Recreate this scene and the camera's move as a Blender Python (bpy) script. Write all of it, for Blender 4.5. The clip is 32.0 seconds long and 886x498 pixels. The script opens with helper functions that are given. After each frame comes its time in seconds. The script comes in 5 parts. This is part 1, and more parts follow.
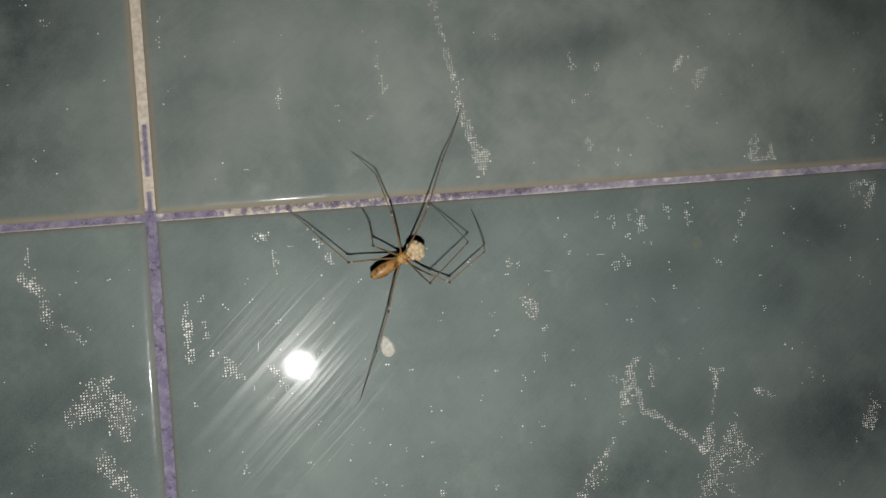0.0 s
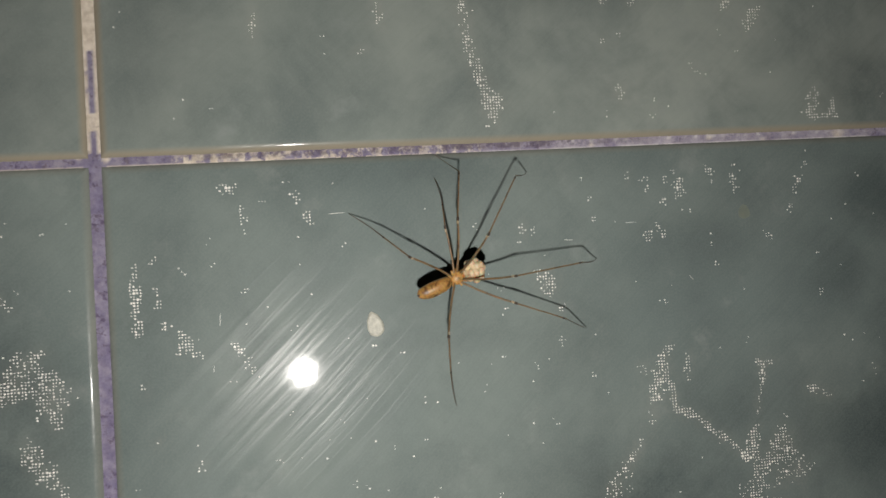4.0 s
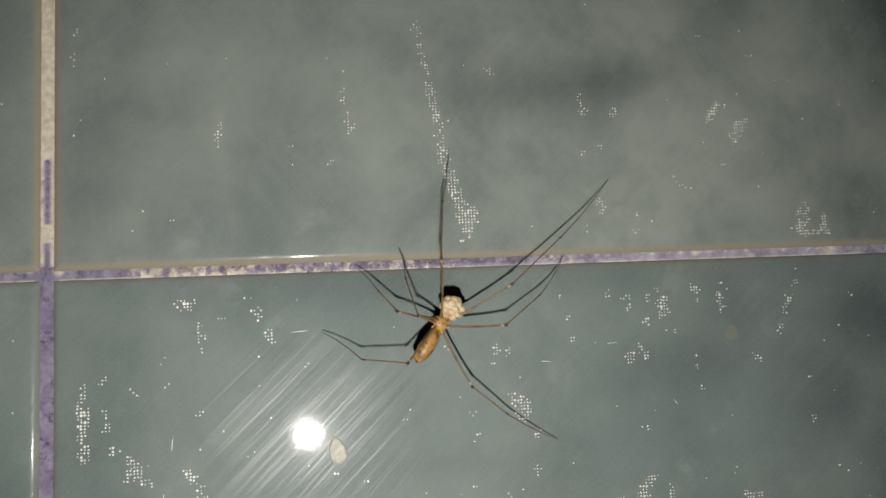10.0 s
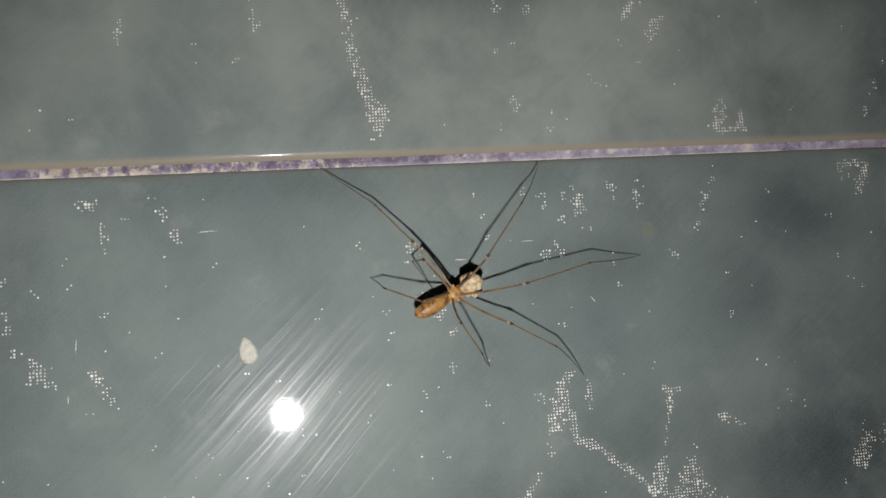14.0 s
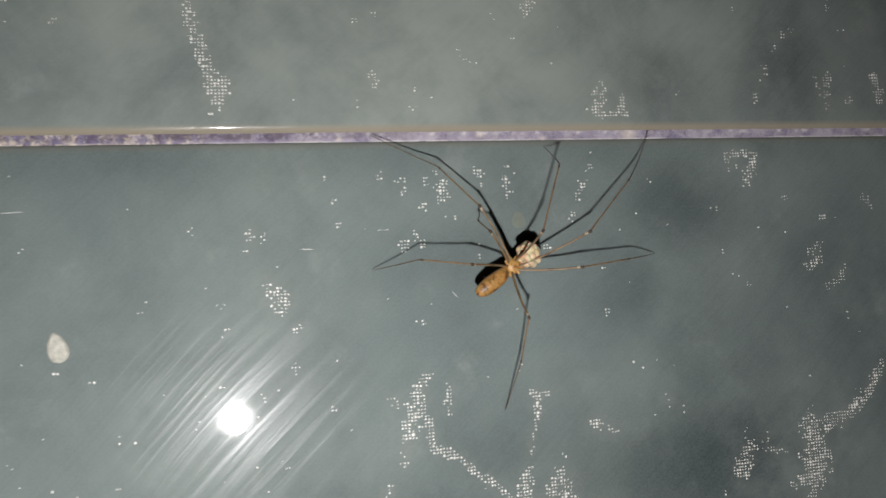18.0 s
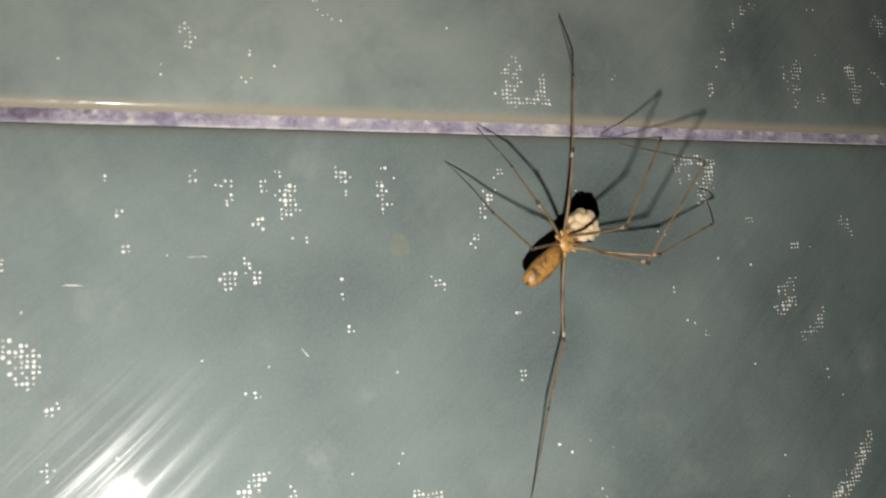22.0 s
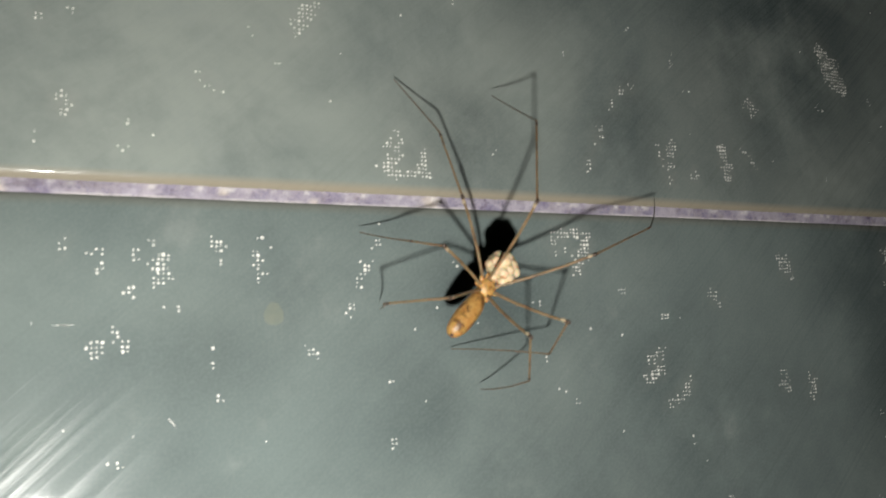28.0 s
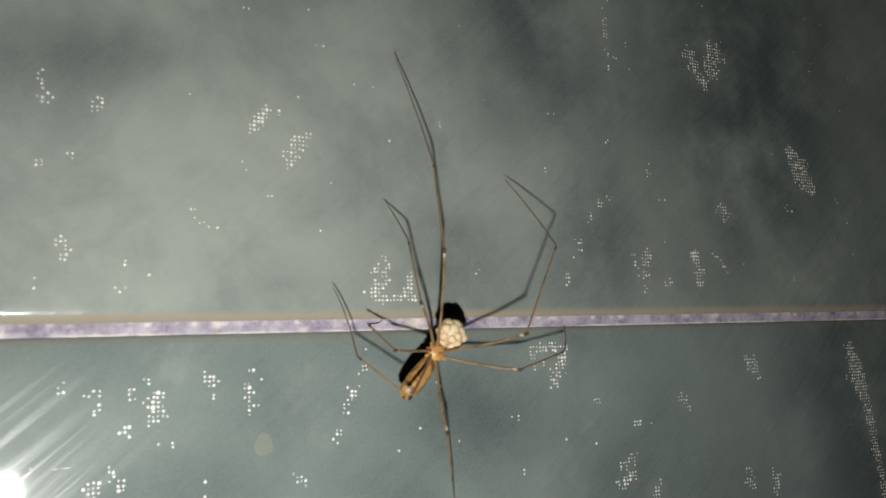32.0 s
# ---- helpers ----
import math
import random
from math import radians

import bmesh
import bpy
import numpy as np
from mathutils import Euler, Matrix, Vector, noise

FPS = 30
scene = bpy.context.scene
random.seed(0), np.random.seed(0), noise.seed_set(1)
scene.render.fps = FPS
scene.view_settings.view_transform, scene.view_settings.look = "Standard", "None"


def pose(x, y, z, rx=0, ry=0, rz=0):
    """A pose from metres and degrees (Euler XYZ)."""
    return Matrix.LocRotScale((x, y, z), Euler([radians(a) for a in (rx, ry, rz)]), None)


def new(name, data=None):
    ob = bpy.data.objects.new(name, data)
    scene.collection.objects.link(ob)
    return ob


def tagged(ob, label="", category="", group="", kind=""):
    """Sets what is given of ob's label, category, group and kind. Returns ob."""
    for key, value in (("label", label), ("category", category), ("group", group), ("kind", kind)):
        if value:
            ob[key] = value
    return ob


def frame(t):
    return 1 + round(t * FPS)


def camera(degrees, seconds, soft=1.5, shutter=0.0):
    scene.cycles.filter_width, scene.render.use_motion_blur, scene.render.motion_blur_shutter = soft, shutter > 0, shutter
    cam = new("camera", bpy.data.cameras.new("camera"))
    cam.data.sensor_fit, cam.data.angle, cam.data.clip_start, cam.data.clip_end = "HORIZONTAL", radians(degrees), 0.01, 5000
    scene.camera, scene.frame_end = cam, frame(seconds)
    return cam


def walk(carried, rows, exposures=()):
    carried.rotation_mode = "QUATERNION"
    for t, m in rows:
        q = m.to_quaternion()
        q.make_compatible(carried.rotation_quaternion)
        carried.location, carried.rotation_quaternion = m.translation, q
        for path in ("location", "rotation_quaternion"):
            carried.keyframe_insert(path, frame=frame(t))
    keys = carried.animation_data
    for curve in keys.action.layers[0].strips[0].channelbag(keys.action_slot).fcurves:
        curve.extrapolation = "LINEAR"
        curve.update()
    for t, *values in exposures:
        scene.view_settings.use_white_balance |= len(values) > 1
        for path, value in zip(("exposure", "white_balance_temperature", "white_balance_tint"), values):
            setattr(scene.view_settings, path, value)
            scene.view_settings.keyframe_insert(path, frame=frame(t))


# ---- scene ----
SECONDS = 32.0
cam = camera(54.0, SECONDS, soft=1.5, shutter=0.5)
# the phone focuses on the wall: what comes nearer to the lens goes soft
cam.data.dof.use_dof, cam.data.dof.focus_distance, cam.data.dof.aperture_fstop = True, 0.180, 58.0
# seconds, place in metres, turn in degrees; the tiled wall is the plane y = 0, the crossing of the joints (0, 0, 1.5)
PATH = [
    (0, 0.02844, -0.19047, 1.47866, 92.875, 5.220, -9.688),
    (0.5, 0.02696, -0.19015, 1.47734, 92.817, 4.991, -9.893),
    (1, 0.02646, -0.19082, 1.47658, 92.553, 4.567, -9.682),
    (1.5, 0.02829, -0.19071, 1.47592, 92.550, 4.394, -9.817),
    (2, 0.02782, -0.18992, 1.47488, 92.519, 4.323, -9.967),
    (2.5, 0.02892, -0.18897, 1.47474, 92.447, 4.407, -10.151),
    (4.5, 0.03847, -0.15461, 1.47106, 93.176, 3.791, -9.358),
    (5, 0.04431, -0.15435, 1.46828, 93.754, 3.480, -9.782),
    (5.5, 0.04624, -0.15235, 1.46934, 94.032, 3.576, -9.896),
    (6, 0.04731, -0.15119, 1.47059, 94.442, 3.554, -10.106),
    (6.5, 0.04648, -0.15092, 1.47317, 94.684, 3.109, -10.226),
    (7, 0.04547, -0.15290, 1.47522, 95.376, 2.980, -10.148),
    (7.5, 0.04496, -0.15444, 1.47732, 95.774, 2.832, -10.218),
    (8, 0.04281, -0.15628, 1.47882, 96.264, 2.706, -10.126),
    (8.5, 0.04317, -0.15634, 1.48020, 96.712, 2.574, -9.743),
    (9, 0.04312, -0.15801, 1.48102, 96.812, 2.461, -9.533),
    (9.5, 0.04373, -0.15833, 1.48010, 97.043, 2.796, -9.136),
    (10, 0.04197, -0.15421, 1.48385, 96.814, 2.862, -9.162),
    (10.5, 0.04662, -0.14153, 1.48309, 97.067, 3.224, -9.232),
    (11, 0.04717, -0.14083, 1.48227, 96.886, 3.158, -9.016),
    (11.5, 0.04884, -0.14722, 1.48055, 96.605, 3.262, -9.168),
    (12, 0.05115, -0.14991, 1.47975, 96.398, 3.560, -9.617),
    (12.5, 0.05258, -0.15222, 1.47685, 95.820, 3.867, -10.085),
    (13, 0.05617, -0.15297, 1.47118, 95.650, 4.080, -10.286),
    (13.5, 0.05555, -0.15384, 1.46931, 95.185, 4.218, -10.546),
    (14, 0.05300, -0.15261, 1.46937, 95.208, 4.253, -10.610),
    (14.5, 0.05331, -0.15228, 1.46912, 95.079, 4.121, -10.312),
    (16.5, 0.05597, -0.15164, 1.46974, 94.478, 4.129, -10.754),
    (17, 0.06233, -0.15142, 1.46934, 94.509, 3.768, -11.596),
    (17.5, 0.06747, -0.14719, 1.46858, 94.710, 3.866, -13.104),
    (18, 0.07247, -0.14189, 1.46805, 94.870, 3.675, -13.902),
    (18.5, 0.07781, -0.13739, 1.46771, 95.538, 3.578, -15.200),
    (19, 0.08013, -0.13207, 1.47030, 96.161, 3.750, -16.947),
    (19.5, 0.08671, -0.12774, 1.46803, 96.938, 3.873, -18.318),
    (20, 0.09178, -0.12608, 1.46693, 97.364, 4.241, -19.903),
    (20.5, 0.09046, -0.12354, 1.46792, 97.237, 4.358, -20.620),
    (21, 0.08894, -0.11457, 1.46914, 97.240, 4.274, -20.978),
    (21.5, 0.08957, -0.10846, 1.46910, 96.774, 3.931, -20.726),
    (22, 0.08884, -0.09935, 1.47175, 96.717, 4.031, -20.952),
    (22.5, 0.09246, -0.09652, 1.47273, 97.069, 4.037, -21.819),
    (23, 0.09703, -0.09583, 1.47377, 96.880, 3.930, -22.684),
    (23.5, 0.09622, -0.09368, 1.47477, 97.039, 3.832, -23.575),
    (24, 0.09804, -0.09635, 1.47426, 97.541, 3.959, -24.337),
    (24.5, 0.09784, -0.09797, 1.47410, 97.698, 3.993, -24.916),
    (26.5, 0.09641, -0.10057, 1.47502, 97.942, 4.155, -26.130),
    (27, 0.09400, -0.10457, 1.47738, 98.278, 4.123, -26.131),
    (27.5, 0.09246, -0.10358, 1.47481, 98.422, 3.327, -25.356),
    (28, 0.09429, -0.10533, 1.47633, 98.295, 3.039, -25.640),
    (28.5, 0.09611, -0.10721, 1.48234, 96.992, 3.289, -29.081),
    (29, 0.09860, -0.10514, 1.48002, 96.766, 3.571, -29.195),
    (29.5, 0.09855, -0.10365, 1.48467, 96.781, 3.343, -29.864),
    (30, 0.10042, -0.10100, 1.48404, 96.727, 3.170, -29.874),
    (30.5, 0.09937, -0.10174, 1.49283, 96.636, 2.699, -29.983),
    (31, 0.09759, -0.10509, 1.49193, 95.516, 1.566, -29.600),
    (31.5, 0.09318, -0.10529, 1.49585, 96.762, 1.757, -28.868),
    (32, 0.09066, -0.11147, 1.49476, 97.265, 2.302, -27.420),
]
# the phone's camera opens and closes its exposure as it comes nearer to the lit wall
EXPOSURES = [
    (0, 0.32, 6370, 10), (2.5, 0.32, 6430, 10), (4.5, -0.12, 6560, 12), (7, -0.1, 6560, 11), (9, -0.08, 6560, 11), (10, -0.07, 6530, 11), (11, -0.32, 6720, 10), (12, -0.22, 6250, 12), (13, -0.12, 6230, 15), (14, -0.09, 6280, 15), (16.5, -0.13, 6230, 15), (18, -0.09, 6250, 14.5),
    (19, -0.12, 6230, 13), (20, -0.13, 6280, 11), (21, -0.26, 6400, 11), (22, -0.60, 6550, 11), (23, -0.67, 6550, 11), (24, -0.63, 6520, 11), (26.5, -0.52, 6500, 11), (28, -0.45, 6450, 9.5), (29, -0.37, 6350, 10), (30, -0.46, 6480, 10), (31, -0.52, 6450, 10), (32, -0.50, 6450, 10),
]
walk(cam, [(t, pose(x, y, z, rx, ry, rz)) for t, x, y, z, rx, ry, rz in PATH], EXPOSURES)

# ---------------------------------------------------------------- world and light
world = bpy.data.worlds.new("night")
scene.world = world
world.use_nodes = True
world.node_tree.nodes["Background"].inputs[0].default_value = (0.5, 0.6, 0.7, 1)
world.node_tree.nodes["Background"].inputs[1].default_value = 0.0
TORCH = 8350.0


# ---------------------------------------------------------------- small helpers
def part(name, bm, material, parent=None, label="", smooth=True):
    me = bpy.data.meshes.new(name)
    if isinstance(bm, bmesh.types.BMesh):
        bm.normal_update()
        bm.to_mesh(me)
        bm.free()
    else:
        me.from_pydata(*bm)
    me.polygons.foreach_set("use_smooth", [smooth] * len(me.polygons))
    if material:
        me.materials.append(material)
    ob = new(name, me)
    if parent:
        ob.parent = parent
    if label:
        ob["label"] = label
    return ob


class Mat:
    """A node material with shortcuts for its nodes."""

    def __init__(self, name):
        self.m = bpy.data.materials.new(name)
        self.m.use_nodes = True
        self.t = self.m.node_tree
        self.b = self.t.nodes["Principled BSDF"]

    def n(self, kind, **values):
        node = self.t.nodes.new(kind)
        for key, value in values.items():
            if key == "blend":
                node.blend_type = value
            elif key == "operation":
                node.operation = value
            elif key == "data_type":
                node.data_type = value
            elif key == "attribute_name":
                node.attribute_name = value
            elif key == "feature":
                node.feature = value
        return node

    def put(self, a, b):
        self.t.links.new(a, b)

    def coords(self, scale=(1, 1, 1), turn=(0, 0, 0)):
        c, m = self.n("ShaderNodeTexCoord"), self.n("ShaderNodeMapping")
        m.inputs["Scale"].default_value, m.inputs["Rotation"].default_value = scale, turn
        self.put(c.outputs["Object"], m.inputs[0])
        return m.outputs[0]

    def noise(self, scale, detail=4.0, rough=0.55, at=None, lo=None, hi=None, distort=0.0):
        node = self.n("ShaderNodeTexNoise")
        node.inputs["Scale"].default_value, node.inputs["Detail"].default_value = scale, detail
        node.inputs["Roughness"].default_value, node.inputs["Distortion"].default_value = rough, distort
        self.put(at or self.coords(), node.inputs["Vector"])
        return node.outputs["Fac"] if lo is None else self.span(node.outputs["Fac"], lo, hi)

    def span(self, value, lo, hi, to0=0.0, to1=1.0):
        node = self.n("ShaderNodeMapRange")
        node.interpolation_type = "SMOOTHSTEP"
        for key, v in (("From Min", lo), ("From Max", hi), ("To Min", to0), ("To Max", to1)):
            node.inputs[key].default_value = v
        self.put(value, node.inputs["Value"])
        return node.outputs[0]

    def mix(self, fac, a, b, blend="MIX"):
        node = self.n("ShaderNodeMix", data_type="RGBA", blend=blend)
        for value, k in ((fac, 0), (a, 6), (b, 7)):
            if isinstance(value, bpy.types.NodeSocket):
                self.put(value, node.inputs[k])
            elif k == 0:
                node.inputs[0].default_value = value
            else:
                node.inputs[k].default_value = (*value, 1)
        return node.outputs[2]

    def math(self, operation, a, b=0.0):
        node = self.n("ShaderNodeMath", operation=operation)
        for value, k in ((a, 0), (b, 1)):
            if isinstance(value, bpy.types.NodeSocket):
                self.put(value, node.inputs[k])
            else:
                node.inputs[k].default_value = value
        return node.outputs[0]

    def attr(self, name):
        return self.n("ShaderNodeAttribute", attribute_name=name).outputs["Fac"]

    def bump(self, height, strength, distance, under=None):
        node = self.n("ShaderNodeBump")
        node.inputs["Strength"].default_value, node.inputs["Distance"].default_value = strength, distance
        self.put(height, node.inputs["Height"])
        if under:
            self.put(under, node.inputs["Normal"])
        return node.outputs[0]

    def set(self, **values):
        for key, value in values.items():
            socket = self.b.inputs[key.replace("_", " ")]
            if isinstance(value, bpy.types.NodeSocket):
                self.put(value, socket)
            else:
                socket.default_value = (*value, 1) if isinstance(value, tuple) else value
        return self.m


# ---------------------------------------------------------------- materials
def glaze_material():
    m = Mat("green_grey_glaze")
    soft, wide = m.noise(48, 7, 0.66, lo=0.35, hi=0.78, distort=0.3), m.noise(15, 6, 0.62, lo=0.3, hi=0.7, distort=0.4)
    cool = m.mix(wide, (0.151, 0.188, 0.181), (0.207, 0.244, 0.227))
    warm_lit = m.mix(wide, (0.200, 0.232, 0.214), (0.276, 0.306, 0.278))
    base = m.mix(m.attr("tone"), cool, warm_lit)
    base = m.mix(m.math("MULTIPLY", soft, 0.75), base, (0.115, 0.142, 0.139))
    base = m.mix(m.noise(75, 5, 0.65, lo=0.55, hi=0.8), base, (0.245, 0.275, 0.258))
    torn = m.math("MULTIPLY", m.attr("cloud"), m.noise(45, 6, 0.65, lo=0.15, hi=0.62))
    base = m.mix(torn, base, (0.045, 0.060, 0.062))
    base = m.mix(m.math("MULTIPLY", m.noise(2600, 2, 0.5, lo=0.35, hi=0.7), 0.10), base, (0.30, 0.33, 0.31))
    base = m.mix(m.math("MULTIPLY", m.attr("haze"), m.noise(260, 5, 0.7, lo=0.3, hi=0.62)), base, (0.42, 0.39, 0.335))
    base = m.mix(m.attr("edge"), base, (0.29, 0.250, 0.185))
    # wiped film: hazy stripes on the slant between clean ones
    bent = m.n("ShaderNodeVectorMath", operation="ADD")
    sway = m.n("ShaderNodeTexNoise")
    sway.inputs["Scale"].default_value = 9.0
    m.put(m.coords(), sway.inputs["Vector"])
    little = m.n("ShaderNodeVectorMath", operation="SCALE")
    little.inputs["Scale"].default_value = 0.012
    m.put(sway.outputs["Color"], little.inputs[0])
    m.put(m.coords(), bent.inputs[0])
    m.put(little.outputs[0], bent.inputs[1])

    def stripes(angle, along, across, detail, lo, hi):
        turn, stretch = m.n("ShaderNodeMapping"), m.n("ShaderNodeMapping")
        turn.inputs["Rotation"].default_value = (0, radians(angle), 0)
        stretch.inputs["Scale"].default_value = (along, 1, across)
        m.put(bent.outputs[0], turn.inputs[0])
        m.put(turn.outputs[0], stretch.inputs[0])
        return m.noise(1.0, detail, 0.65, at=stretch.outputs[0], lo=lo, hi=hi)

    broad, fine = stripes(42, 12, 330, 5, 0.34, 0.70), stripes(41, 16, 1000, 3, 0.30, 0.70)
    film = m.math("ADD", m.math("MULTIPLY", broad, 0.38), m.math("MULTIPLY", m.math("MULTIPLY", fine, fine), 0.75))
    film = m.math("MULTIPLY", film, m.noise(42, 3, 0.6, lo=0.0, hi=0.42))
    peel, grit = m.noise(300, 2, 0.5), m.noise(3200, 2, 0.6)
    normal = m.bump(m.math("ADD", broad, m.math("MULTIPLY", fine, 0.6)), 0.22, 0.00009, m.bump(peel, 0.03, 0.0004))
    lean = m.n("ShaderNodeCombineXYZ")
    lean.inputs[0].default_value, lean.inputs[2].default_value = math.cos(radians(42)), math.sin(radians(42))
    m.put(lean.outputs[0], m.b.inputs["Tangent"])
    return m.set(Base_Color=base, Roughness=m.span(film, 0, 1, 0.30, 0.25), Specular_IOR_Level=m.span(film, 0.0, 0.9, 0.028, 0.122), Anisotropic=0.3, Normal=normal, Coat_Weight=0.15, Coat_Roughness=0.07, Coat_IOR=1.45, Coat_Normal=m.bump(grit, 0.05, 0.00006, m.bump(peel, 0.02, 0.0004)))


def grout_material():
    m = Mat("lilac_grout")
    patch = m.noise(760, 6, 0.74, lo=0.46, hi=0.57)
    lilac = m.mix(m.noise(420, 5, 0.65, lo=0.3, hi=0.7), (0.142, 0.118, 0.215), (0.265, 0.240, 0.325))
    lilac = m.mix(m.noise(800, 4, 0.7, lo=0.54, hi=0.66), lilac, (0.095, 0.070, 0.130))
    cream = m.mix(m.noise(900, 4, 0.6, lo=0.3, hi=0.7), (0.56, 0.48, 0.385), (0.76, 0.68, 0.58))
    cream = m.mix(m.math("MULTIPLY", m.noise(600, 3, 0.6, lo=0.62, hi=0.72), 0.5), cream, (0.20, 0.15, 0.12))
    bare = m.math("MINIMUM", m.math("ADD", m.attr("bare"), m.math("MULTIPLY", patch, m.attr("crumbs"))), 1.0)
    colour = m.mix(bare, lilac, cream)
    colour = m.mix(m.math("MULTIPLY", m.attr("faded"), m.noise(350, 5, 0.7, lo=0.3, hi=0.7)), colour, (0.50, 0.455, 0.52))
    white = m.math("MULTIPLY", m.attr("residue"), m.noise(640, 5, 0.72, lo=0.37, hi=0.50))
    colour = m.mix(white, colour, (0.82, 0.79, 0.75))
    colour = m.mix(m.math("MULTIPLY", m.attr("grime"), m.noise(520, 5, 0.7, lo=0.36, hi=0.6)), colour, (0.085, 0.062, 0.088))
    height = m.math("ADD", m.noise(1100, 5, 0.7), m.math("MULTIPLY", patch, 0.7))
    return m.set(Base_Color=colour, Roughness=m.span(m.math("MAXIMUM", bare, white), 0, 1, 0.6, 0.3), Specular_IOR_Level=0.5, Normal=m.bump(height, 0.45, 0.0004))


def plain_material(name, a, b, scale, rough, relief=0.2, depth=0.001, spec=0.5, **more):
    m = Mat(name)
    grain = m.noise(scale, 5, 0.6)
    colour = m.mix(m.span(grain, 0.3, 0.7), a, b)
    return m.set(Base_Color=colour, Roughness=rough, Specular_IOR_Level=spec, Normal=m.bump(grain, relief, depth), **more)


GLAZE = glaze_material()
GROUT = grout_material()
DOT = plain_material("white_print_enamel", (0.69, 0.685, 0.63), (0.85, 0.84, 0.78), 700, 0.35)
PLASTER = plain_material("painted_plaster", (0.62, 0.60, 0.56), (0.72, 0.70, 0.66), 30, 0.8)
FLOOR = plain_material("grey_floor_tile", (0.22, 0.22, 0.22), (0.32, 0.31, 0.30), 18, 0.45)

# ---------------------------------------------------------------- the tiled wall
ZC, TILE_W, TILE_H, JOINT_X, JOINT_Z = 1.5, 0.330, 0.250, 0.0020, 0.00145
wall = tagged(new("wall_north"), "bathroom wall of glossy grey-green tiles with lilac grout", "wall", kind="structure")


def edge_steps(length):
    """Distances along a tile's side: close together at the rounded edges."""
    fine = [0, 0.00012, 0.0003, 0.0006, 0.0009, 0.0012, 0.0016, 0.0024, 0.0034, 0.0045]
    middle = list(np.linspace(0.0060, length - 0.0060, int(length / 0.0016)))
    return np.array(fine + middle + [length - f for f in reversed(fine)])


def blob(x, z, cx, cz, rx, rz, turn=0.0):
    c, s = math.cos(radians(turn)), math.sin(radians(turn))
    u, v = (x - cx) * c + (z - cz) * s, (z - cz) * c - (x - cx) * s
    return np.exp(-(u / rx) ** 2 - (v / rz) ** 2)


def clouds(x, z):
    """Dark drifts: marbled print, plus painted shade under the joint (x, z in mm from the crossing)."""
    c = 0 * x
    for cx, cz, rx, rz, turn, much in (
        (165, 52, 16, 30, 10, 0.9), (190, -35, 32, 30, 0, 0.6), (154, -13, 15, 11, -15, 0.75), (137, -22, 9, 9, 0, 0.35), (126, -12, 7, 7, 0, 0.3), (215, 45, 34, 50, 0, 1.0), (152, 9, 12, 9, -20, 0.8), (178, 14, 14, 16, 0, 0.7),
        (160, -60, 34, 16, 0, 1.0), (-34, 14, 26, 12, 0, 0.85), (-22, 60, 24, 16, 0, 0.6), (-26, -46, 26, 24, 0, 0.8), (235, -10, 24, 30, 0, 0.9), (246, -26, 30, 26, 0, 1.0), (158, -37, 18, 15, 0, 0.5),
        # z -4 strips: painted shade under the joint; x 8 pair: darker left side
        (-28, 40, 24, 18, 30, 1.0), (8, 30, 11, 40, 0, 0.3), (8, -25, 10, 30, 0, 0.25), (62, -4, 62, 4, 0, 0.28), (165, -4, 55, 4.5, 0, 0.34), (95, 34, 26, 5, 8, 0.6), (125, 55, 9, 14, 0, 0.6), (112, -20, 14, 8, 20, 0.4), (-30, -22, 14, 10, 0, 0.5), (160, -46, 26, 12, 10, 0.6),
        (97, -68, 20, 12, 0, 0.8), (116, -54, 14, 10, 10, 0.45), (143, -29, 11, 10, 0, 0.5), (86, -38, 9, 7, 0, 0.25), (-24, -24, 14, 20, 0, 0.6),
        ):
        c = np.maximum(c, much * blob(x, z, cx, cz, rx, rz, turn))
    return c


